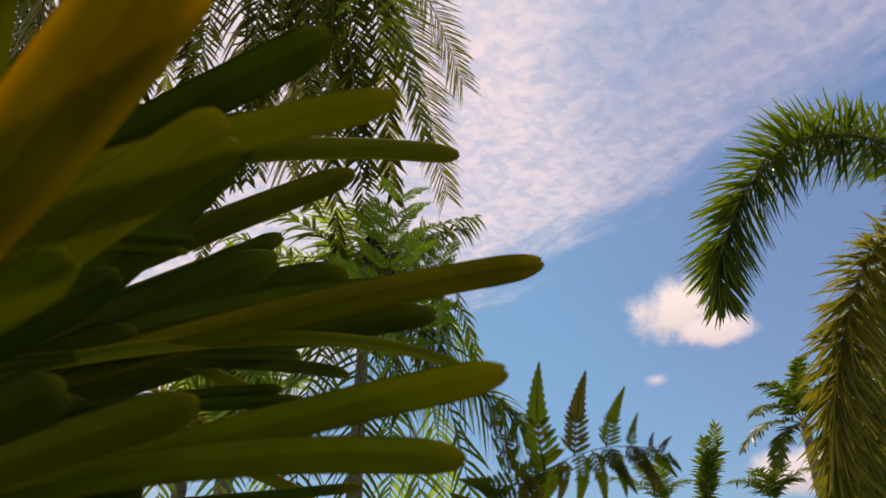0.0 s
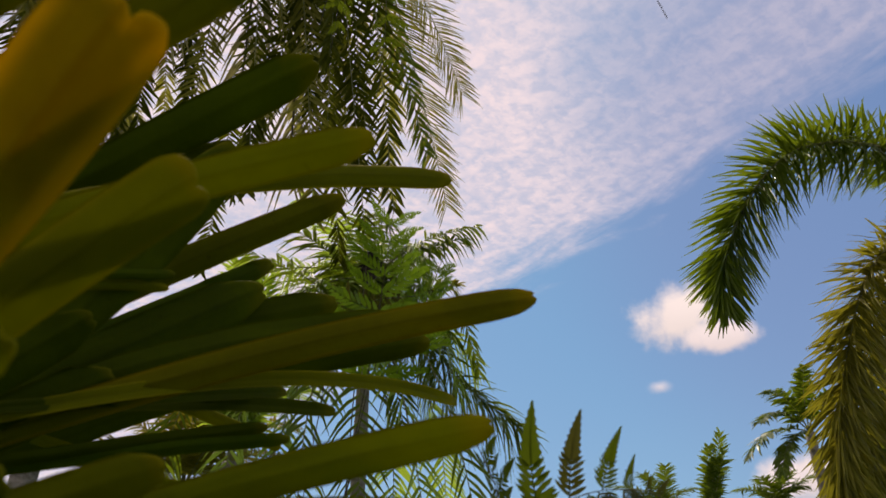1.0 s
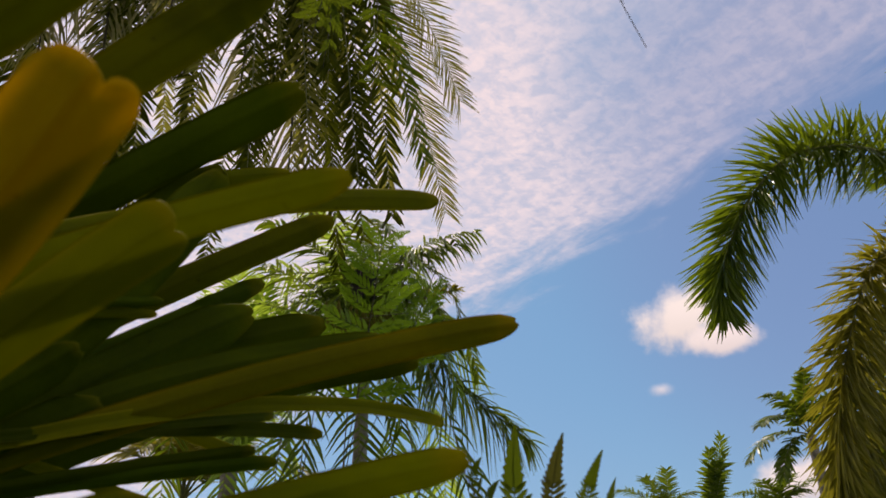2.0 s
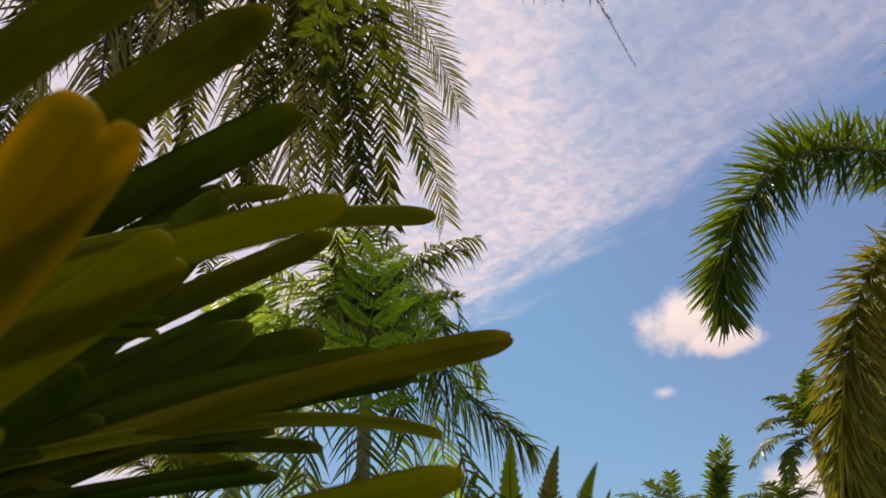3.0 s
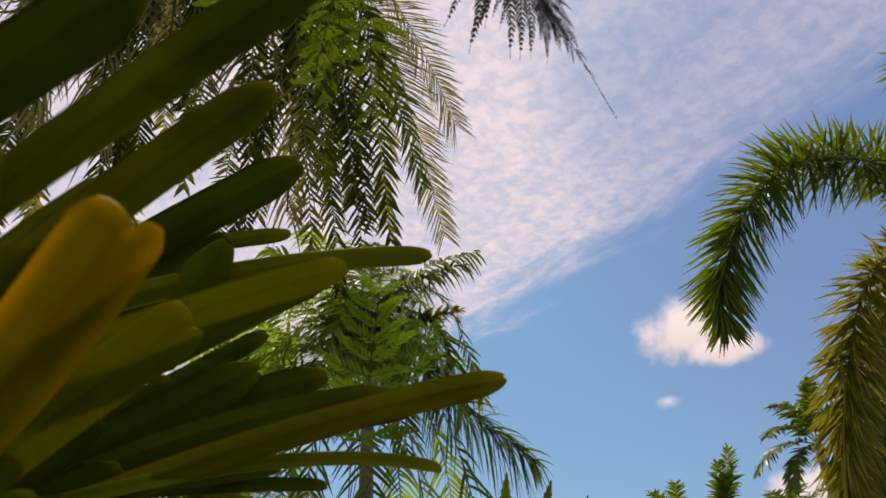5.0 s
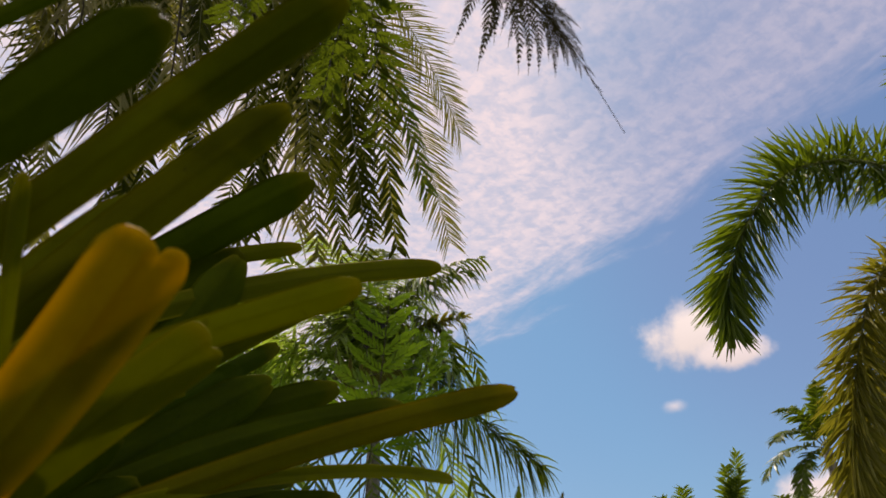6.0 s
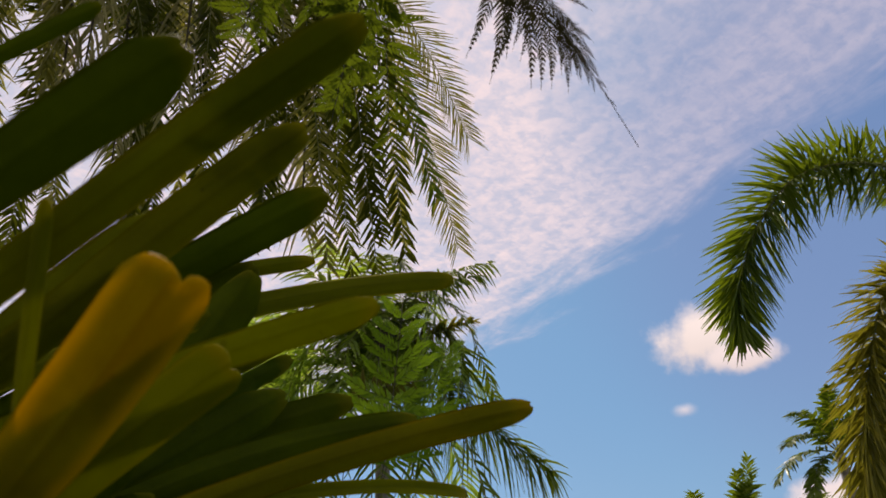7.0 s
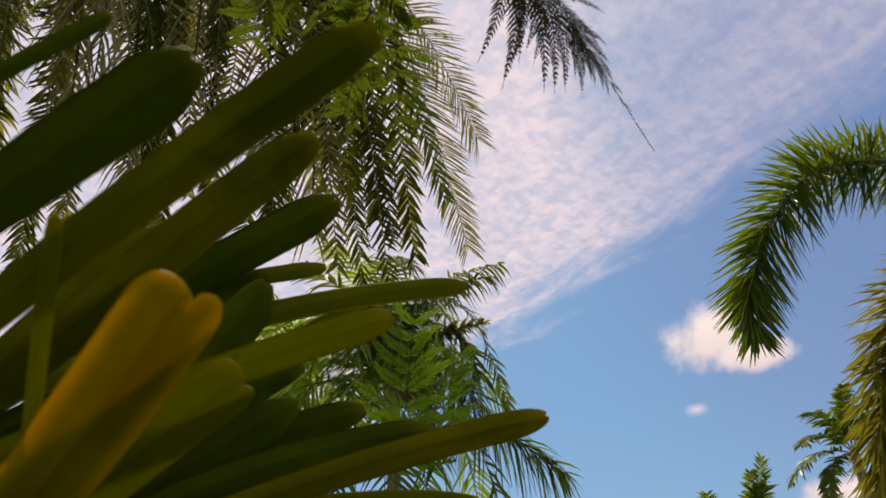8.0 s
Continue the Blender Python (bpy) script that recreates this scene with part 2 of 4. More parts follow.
def spline(points, ts):
    """A smooth curve through the points (Catmull-Rom), at each of ts in 0..1."""
    p = np.asarray(points, float)
    if len(p) == 2:
        p = np.array([p[0], p.mean(0), p[1]])
    gaps = np.concatenate([[0], np.cumsum(np.linalg.norm(np.diff(p, axis=0), axis=1))])
    gaps /= gaps[-1]
    slope = np.gradient(p, gaps, axis=0, edge_order=2 if len(p) > 2 else 1)
    out = []
    for t in ts:
        i = min(max(np.searchsorted(gaps, t) - 1, 0), len(p) - 2)
        h = gaps[i + 1] - gaps[i]
        s = (t - gaps[i]) / h
        out.append((2 * s**3 - 3 * s**2 + 1) * p[i] + (s**3 - 2 * s**2 + s) * h * slope[i]
                   + (-2 * s**3 + 3 * s**2) * p[i + 1] + (s**3 - s**2) * h * slope[i + 1])
    return np.array(out)


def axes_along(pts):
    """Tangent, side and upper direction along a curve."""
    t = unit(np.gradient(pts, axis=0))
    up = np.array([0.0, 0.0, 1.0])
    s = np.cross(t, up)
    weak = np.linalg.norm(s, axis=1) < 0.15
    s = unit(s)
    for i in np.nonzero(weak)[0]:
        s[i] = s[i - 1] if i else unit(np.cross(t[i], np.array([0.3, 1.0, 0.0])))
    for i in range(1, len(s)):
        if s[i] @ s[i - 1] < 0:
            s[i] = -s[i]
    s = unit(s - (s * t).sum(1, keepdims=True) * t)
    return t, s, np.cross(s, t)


def tube(pts, radii, sides=6):
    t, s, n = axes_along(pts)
    verts, faces = [], []
    for i in range(len(pts)):
        for k in range(sides):
            a = 2 * math.pi * k / sides
            verts.append(pts[i] + radii[i] * (math.cos(a) * s[i] + math.sin(a) * n[i]))
    for i in range(len(pts) - 1):
        for k in range(sides):
            a, b = i * sides + k, i * sides + (k + 1) % sides
            faces.append((a, b, b + sides, a + sides))
    faces.append(tuple(range(sides))[::-1])
    faces.append(tuple(range(len(verts) - sides, len(verts))))
    return verts, faces


def blades(roots, ways, ups, lengths, widths, droop, fold=0.25, rows=4):
    """Many slender pointed blades with a folded midrib, each hanging by its own weight."""
    k = len(roots)
    across = unit(np.cross(ways, ups))
    normal = unit(np.cross(across, ways))
    prof = [0.6, 1.0, 0.84, 0.12] if rows == 4 else [0.5, 1.0, 0.9, 0.6, 0.05]
    verts = np.empty((k, rows, 3, 3))
    for r in range(rows):
        f = r / (rows - 1)
        c = roots + ways * (lengths * f)[:, None]
        c = c + np.array([0, 0, -1.0]) * (droop * lengths * f**2)[:, None]
        w = (widths * prof[r] * 0.5)[:, None]
        verts[:, r, 0] = c - across * w + normal * w * fold
        verts[:, r, 1] = c
        verts[:, r, 2] = c + across * w + normal * w * fold
    faces = []
    for i in range(k):
        o = i * rows * 3
        for r in range(rows - 1):
            a = o + r * 3
            faces.append((a, a + 1, a + 4, a + 3))
            faces.append((a + 1, a + 2, a + 5, a + 4))
    return verts.reshape(-1, 3), faces


# ---- palms ----
def frond(palm, points, length, pairs, material, plume=False, droop=0.35, width=0.02, bare=0.12, stalk=0.018, lean=0.55, label="", loose=0.12, spine=None):
    """One palm leaf: a curved stalk, and leaflets in two rows (or all round it, as a plume)."""
    rng = np.random.default_rng(int(abs(points[-1][0]) * 7919 + abs(points[-1][2]) * 104729) % 2**31)
    home = np.array(palm.location)
    pts = spline(np.asarray(points, float) - home, np.linspace(0, 1, 18))
    v, f = tube(pts, np.linspace(stalk, stalk * 0.15, 18), 5)
    ob = part("frond", mesh_of("frond", v, f, spine or RACHIS), palm, label)
    count = pairs * (4 if plume else 2)
    ts = np.sort(bare + (1 - bare) * (np.arange(count) + rng.uniform(-0.4, 0.4, count)) / count)
    ts = np.clip(ts, 0, 0.999)
    p = spline(np.asarray(points, float) - home, ts)
    fine = spline(np.asarray(points, float) - home, np.linspace(0, 1, 60))
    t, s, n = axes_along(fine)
    at = np.clip((ts * 59).round().astype(int), 0, 59)
    t, s, n = t[at], s[at], n[at]
    if plume:
        ang = rng.uniform(0, 2 * math.pi, count)
        out = np.cos(ang)[:, None] * s + np.sin(ang)[:, None] * n
        ways = unit(out + t * (lean + 0.7 * ts**3)[:, None] + rng.normal(0, loose, (count, 3)))
    else:
        sign = np.where(np.arange(count) % 2, 1.0, -1.0)
        ways = unit(s * sign[:, None] + t * (lean + 0.8 * ts**3)[:, None] + n * rng.normal(0.12, 0.1 + loose, count)[:, None] + rng.normal(0, loose * 0.7, (count, 3)))
    size = length * (0.55 + 0.45 * np.sin(np.clip(ts * 1.15, 0, 1) * math.pi * 0.75)) * np.where(ts > 0.88, 1 - (ts - 0.88) * 3.6, 1) * rng.uniform(0.82, 1.1, count)
    keep = rng.uniform(0, 1, count) > 0.03
    v, f = blades(p[keep], ways[keep], n[keep] + rng.normal(0, 0.25, (keep.sum(), 3)), size[keep], rng.uniform(0.8, 1.15, keep.sum()) * width, droop * rng.uniform(0.4, 1.6, keep.sum()))
    part("foliage", mesh_of("foliage", v, f, material, False), ob, kind="stuff")
    return ob


def palm_tree(place, crown_z, radius, label, group="", lean=(0.0, 0.0)):
    palm = thing("palm_tree", place, label, "palm tree", group)
    k = 26
    h = np.linspace(0, 1, k)
    pts = np.stack([lean[0] * h**2, lean[1] * h**2, h * (crown_z - place[2])], 1)
    ring = 1 + 0.05 * np.sin(np.arange(k) * 2.4) + 0.35 * np.exp(-h * 12)
    v, f = tube(pts, radius * ring * (1 - 0.35 * h), 12)
    part("trunk", mesh_of("trunk", v, f, BARK), palm)
    return palm


# the tall palm whose crown hangs over the orchid
TALL_TOP = Vector((-4.3, 7.2, 9.6))
tall = palm_tree((-4.3, 7.2, 0.0), 9.6, 0.15, "tall palm with dark drooping feathery fronds", "palms")


def hang(palm, top, through_point, end, length, pairs, material, **more):
    """A frond that leaves the crown, arches over and hangs down to its end."""
    a, b, c = np.array(top), np.array(through_point), np.array(end)
    frond(palm, [a, (a + b) * 0.5 + np.array([0, 0, 0.12 * np.linalg.norm(b - a)]), b, b * 0.45 + c * 0.55 + np.array([0, 0, 0.1]), c], length, pairs, material, **more)


hang(tall, TALL_TOP, (-0.332, 3.697, 6.129), (0.150, 4.025, 4.970), 0.42, 170, PALM_GREY, droop=0.18, width=0.0105, bare=0.6, lean=0.40, loose=0.08)
hang(tall, TALL_TOP, (-0.423, 3.719, 5.891), (0.03, 4.540, 4.282), 0.36, 160, PALM_GREY, droop=0.2, width=0.012, bare=0.6, lean=0.40, loose=0.12)
hang(tall, TALL_TOP, (-0.457, 3.669, 5.579), (-0.123, 4.190, 4.486), 0.26, 90, PALM_BRIGHT, droop=0.25, width=0.028, bare=0.4, lean=0.4, loose=0.24)
hang(tall, TALL_TOP, (-0.529, 3.532, 5.616), (-0.367, 4.305, 4.087), 0.26, 90, PALM, droop=0.25, width=0.028, bare=0.4, lean=0.4, loose=0.24)
hang(tall, TALL_TOP, (-0.783, 3.895, 6.185), (-0.598, 4.744, 4.525), 0.26, 90, PALM, droop=0.25, width=0.028, bare=0.4, lean=0.4, loose=0.24)
rng = np.random.default_rng(11)
rows_of = [  # ends: from, to; knees: from, to; how many
    ((-4.820, 4.772, 4.257), (-0.705, 4.566, 4.232), (-4.300, 3.696, 6.709), (-0.765, 3.779, 6.185), 12),
    ((-5.511, 5.645, 5.139), (-0.714, 5.572, 5.288), (-4.982, 4.254, 7.936), (-0.707, 4.515, 7.507), 9),
    ((-4.500, 6.702, 4.718), (-1.138, 6.645, 4.832), (-4.251, 5.287, 7.554), (-1.324, 5.411, 7.356), 4),
    ((-3.827, 3.452, 5.340), (-0.525, 3.643, 5.026), (-3.961, 3.158, 7.041), (-0.720, 3.270, 6.863), 6),
]
for end_a, end_b, knee_a, knee_b, many in rows_of:
    for k in range(many):
        f = (k + rng.uniform(-0.3, 0.3)) / (many - 1)
        end = np.array(end_a) * (1 - f) + np.array(end_b) * f + rng.normal(0, 0.16, 3)
        if 0.36 < f < 0.62:
            end[2] += 0.55
        knee = np.array(knee_a) * (1 - f) + np.array(knee_b) * f + rng.normal(0, 0.16, 3)
        hang(tall, TALL_TOP, knee, end, rng.uniform(0.20, 0.28), 95, (PALM, PALM_GREY, PALM)[k % 3], droop=rng.uniform(0.1, 0.5), width=0.028, bare=0.45, lean=rng.uniform(0.15, 0.5), plume=k % 4 == 1, loose=0.3)
for k, (knee, end) in enumerate([
    ((-0.962, 4.187, 5.557), (-0.974, 4.568, 4.948)),
    ((-0.763, 4.117, 5.671), (-0.753, 4.742, 4.762)),
    ((-1.098, 3.901, 5.803), (-1.097, 4.4, 5.126)),
    ((-0.464, 4.25, 5.582), (-0.474, 4.882, 4.605)),
]):
    hang(tall, TALL_TOP, np.array(knee) + np.array([0.0, 0.0, 0.5]), end, 0.25, 90, (PALM, PALM_GREY)[k % 2], droop=0.3, width=0.028, bare=0.45, lean=0.35, loose=0.22)
# dead fronds that hang straight down, pale leaflets on dark stalks
for knee, end in [
    ((-2.154, 3.622, 6.062), (-2.221, 3.994, 5.55)),
    ((-1.333, 4.56, 5.492), (-1.354, 4.93, 4.833)),
    ((-3.065, 3.444, 5.661), (-3.078, 3.846, 5.109)),
    ((-2.728, 3.768, 5.611), (-2.741, 4.143, 5.049)),
    ((-1.666, 4.087, 5.866), (-1.712, 4.427, 5.34)),
    ((-2.774, 3.232, 6.024), (-2.826, 3.621, 5.528)),
]:
    hang(tall, TALL_TOP, np.array(knee) + np.array([0.0, 0.0, 0.9]), end, 0.46, 46, PALM_PALE, droop=1.1, width=0.026, bare=0.5, lean=0.5, loose=0.14, stalk=0.045, spine=RACHIS_DARK)
# unseen fronds, added overhead to help shade the orchid
for k in range(9):
    a = radians(-160 + 30 * k)
    tip = np.array(TALL_TOP) + np.array([2.6 * math.sin(a), -2.6 * math.cos(a), -0.9 - 0.3 * (k % 2)])
    if tip[1] > 6.0:
        continue
    hang(tall, TALL_TOP, (np.array(TALL_TOP) * 0.35 + tip * 0.65) + np.array([0, 0, 0.7]), tip, 0.5, 90, PALM, droop=0.4, width=0.03)

# the young bright palm behind the orchid
young = palm_tree((-1.15, 9.3, 0.0), 4.9, 0.13, "young palm with bright green feathery fronds", "palms")
YOUNG_TOP = Vector((-1.15, 9.3, 4.9))
frond(young, [YOUNG_TOP, (-0.642, 7.321, 5.263), (-0.141, 6.834, 5.309), (0.391, 6.599, 5.317)], 0.30, 90, PALM_BRIGHT, droop=0.8, width=0.034, bare=0.08, lean=0.3)
frond(young, [YOUNG_TOP, (-0.708, 7.316, 5.073), (-0.208, 6.803, 5.162), (0.293, 6.580, 5.150)], 0.28, 90, PALM_BRIGHT, droop=0.9, width=0.034, bare=0.08, lean=0.3)
frond(young, [YOUNG_TOP, (-0.598, 7.656, 4.886), (-0.166, 7.233, 4.820), (0.178, 7.016, 4.798)], 0.22, 60, PALM_YELLOW, plume=True, droop=0.2, width=0.04, bare=0.3)
frond(young, [YOUNG_TOP, (-0.193, 7.199, 4.238), (0.142, 7.167, 3.727), (0.529, 7.141, 3.399), (0.876, 7.178, 3.12)], 0.46, 110, PALM_BRIGHT, plume=True, droop=0.8, width=0.032, bare=0.1)
frond(young, [YOUNG_TOP, (-0.259, 7.060, 5.162), (0.055, 6.826, 4.751), (0.230, 6.876, 4.230), (0.389, 7.121, 3.770)], 0.20, 46, PALM_BRIGHT, droop=0.4, width=0.03, bare=0.4)
for spot in [
    ((-0.556, 7.153, 4.557), (-0.112, 6.741, 3.676), (0.358, 7.180, 1.729)),
    ((-0.630, 7.237, 4.811), (-0.103, 6.884, 4.226), (0.140, 6.863, 3.468)),
    ((-0.752, 7.182, 4.507), (-0.464, 6.793, 3.586), (-0.127, 7.276, 1.560)),
    ((-0.946, 7.178, 4.513), (-0.870, 6.784, 3.598), (-0.821, 7.342, 1.443)),
    ((-1.204, 7.173, 4.521), (-1.333, 6.775, 3.612), (-1.404, 7.331, 1.460)),
    ((-1.430, 7.288, 4.720), (-1.893, 7.033, 3.962), (-2.268, 7.579, 1.825)),
    ((-1.709, 7.616, 4.949), (-2.438, 7.467, 4.406), (-3.209, 8.148, 2.433)),
    ((-1.634, 7.802, 5.426), (-2.384, 7.679, 5.237), (-3.190, 7.866, 4.512)),
    ((-1.337, 7.735, 5.544), (-1.430, 7.304, 5.886), (-1.736, 7.021, 5.974)),
    ((-1.041, 7.668, 5.661), (-0.910, 7.143, 5.768), (-0.602, 6.838, 5.498)),
    ((-0.757, 7.783, 5.463), (-0.376, 7.468, 5.211), (-0.077, 7.382, 4.565)),
    ((-0.853, 7.319, 5.466), (-0.543, 6.939, 5.324), (-0.237, 6.690, 4.959)),
    ((-1.094, 7.228, 4.825), (-0.775, 6.840, 4.300), (-0.423, 7.027, 3.183)),
    ((-1.222, 7.159, 4.943), (-1.606, 6.884, 4.619), (-1.913, 7.019, 3.587)),
    ((-0.957, 7.164, 4.935), (-1.163, 6.861, 4.660), (-1.202, 7.094, 3.462)),
    ((-1.010, 8.254, 4.651), (-0.696, 8.102, 3.720), (-0.669, 8.702, 2.289)),
    ((-0.465, 7.746, 4.732), (0.015, 7.484, 4.390), (0.387, 7.530, 3.914)),
    ((-0.589, 7.534, 5.097), (-0.167, 7.247, 4.797), (0.078, 7.329, 4.259)),
    ((-0.713, 8.187, 4.768), (-0.216, 8.043, 3.824), (0.002, 8.582, 2.498)),
    ((-1.447, 8.245, 4.664), (-1.850, 8.078, 3.755), (-1.994, 8.675, 2.328)),
    ((-1.38, 8.333, 4.896), (-1.724, 6.883, 4.515), (-2.412, 6.448, 4.501)),
    ((-1.374, 8.271, 5.033), (-1.711, 6.727, 4.857), (-2.343, 6.255, 4.936)),
    ((-1.383, 8.388, 4.759), (-1.732, 7.02, 4.172), (-2.362, 6.689, 3.961)),
    ((-1.284, 8.374, 4.854), (-1.484, 6.984, 4.409), (-2.027, 6.662, 4.31)),
    ((-1.287, 8.426, 4.715), (-1.493, 7.115, 4.063), (-2.14, 6.886, 3.59)),
    ((-1.223, 8.256, 5.129), (-1.332, 6.689, 5.098), (-1.876, 6.237, 5.244)),
]:
    low = spot[2][2] < 3.8
    leaflet = PALM_BRIGHT if int(spot[0][2] * 1000) % 4 == 1 else PALM_LIME
    frond(young, [YOUNG_TOP, *spot], 0.40 if low else 0.42, 52 if low else 80, leaflet, droop=0.45, width=0.038, bare=0.08, lean=0.35, loose=0.09 if low else 0.14)

# the foxtail palm
fox = palm_tree((5.6, 5.9, 0.0), 4.4, 0.14, "foxtail palm with arching bushy plume fronds", "palms")
FOX_TOP = Vector((5.6, 5.9, 4.4))
frond(fox, [FOX_TOP, (4.790, 5.800, 5.640), (4.093, 5.574, 5.680), (3.480, 5.552, 5.540), (3.050, 5.690, 5.140), (2.850, 5.870, 4.770), (2.765, 6.020, 4.500), (2.765, 6.190, 4.110)], 0.56, 290, PALM_BRIGHT, plume=True, droop=0.16, width=0.029, lean=0.40, loose=0.05, stalk=0.030)
frond(fox, [FOX_TOP, (4.373, 5.729, 4.645), (3.965, 5.708, 4.281), (3.725, 5.928, 3.701), (3.646, 6.294, 3.071), (3.779, 6.823, 2.360)], 0.44, 250, PALM_YELLOW, plume=True, lean=0.5, droop=0.24, width=0.028, loose=0.2)
frond(fox, [FOX_TOP, (4.476, 5.813, 4.500), (4.293, 6.148, 4.121), (4.137, 6.536, 3.454), (4.121, 7.149, 2.398)], 0.44, 230, PALM_YELLOW, plume=True, lean=0.5, droop=0.24, width=0.028, loose=0.2)
frond(fox, [FOX_TOP, (5.167, 6.503, 4.510), (4.963, 7.233, 3.650), (4.851, 7.939, 2.434)], 0.55, 140, PALM_BRIGHT, plume=True, droop=0.3, width=0.040, loose=0.34)
frond(fox, [FOX_TOP, (5.534, 5.552, 6.150), (5.271, 5.289, 6.801), (4.964, 5.508, 6.621)], 0.5, 60, PALM_BRIGHT, plume=True, droop=0.2, width=0.026)
frond(fox, [FOX_TOP, (6.428, 5.570, 6.124), (7.412, 5.818, 5.900), (8.388, 6.532, 4.874)], 0.5, 60, PALM_BRIGHT, plume=True, droop=0.2, width=0.026)

# far palms
def far_palm(crown, label, reach, ends, plume=False, material=PALM_BRIGHT, pairs=26, leaf=0.5, width=0.05):
    palm = palm_tree((crown[0], crown[1], 0.0), crown[2], 0.15, label, "palms")
    for e in ends:
        c, e = np.array(crown), np.array(e)
        frond(palm, [c, (c + e) * 0.5 + np.array([0, 0, reach]), e], leaf, pairs, material, plume=plume, droop=0.25, width=width, bare=0.15)


far_palm((7.741, 14.658, 4.948), "distant palm with short arching fronds", 0.30, [
    (6.581, 13.805, 5.575), (6.332, 13.867, 4.937), (6.167, 14.297, 4.336), (7.411, 13.59, 6.036), (8.277, 13.716, 5.589), (6.663, 14.034, 3.961)], leaf=0.34, pairs=50, width=0.055)
far_palm((6.989, 19.532, 3.590), "distant palm with an upright tuft of fronds", 0.0, [
    (7.260, 18.249, 5.801), (6.949, 18.422, 5.501), (7.362, 18.490, 5.385), (7.115, 18.598, 5.199)], leaf=0.42, pairs=34, width=0.06)
far_palm((7.235, 23.677, 4.418), "distant palm with low spreading fronds", 0.3, [
    (5.446, 23.183, 5.260), (6.373, 22.982, 5.611), (7.112, 22.850, 5.841), (8.087, 23.236, 5.181)], pairs=40)
far_palm((9.898, 21.502, 4.193), "distant palm with low spreading fronds", 0.3, [
    (8.597, 21.143, 4.805), (9.274, 20.957, 5.129), (10.108, 20.882, 5.262), (10.933, 20.941, 5.165), (10.590, 21.100, 4.889)], pairs=40)
far_palm((-3.692, 10.010, 3.008), "low palm with pale fronds in a sunlit yellow tint", 0.35, [
    (-5.041, 9.186, 3.424), (-4.781, 9.334, 3.969), (-4.233, 9.347, 4.347), (-3.512, 9.281, 4.463), (-2.749, 9.257, 4.110), (-2.045, 9.022, 3.722), (-1.729, 9.119, 3.159), (-2.675, 8.747, 3.396), (-3.885, 8.723, 3.432)], pairs=60, leaf=0.5, width=0.04, material=PALM_YELLOW)

far_palm((-2.635, 8.559, 3.156), "low palm with pale lime fronds behind the orchid", 0.3, [
    (-3.144, 7.693, 4.422), (-2.829, 7.565, 5.018), (-2.559, 7.48, 5.388), (-2.233, 7.667, 5.221), (-1.972, 7.893, 4.878), (-1.775, 8.093, 4.491), (-2.771, 7.824, 4.449), (-2.38, 7.869, 4.665), (-3.312, 7.799, 3.909), (-1.714, 8.28, 3.968)], pairs=64, leaf=0.42, width=0.034, material=PALM_LIME)

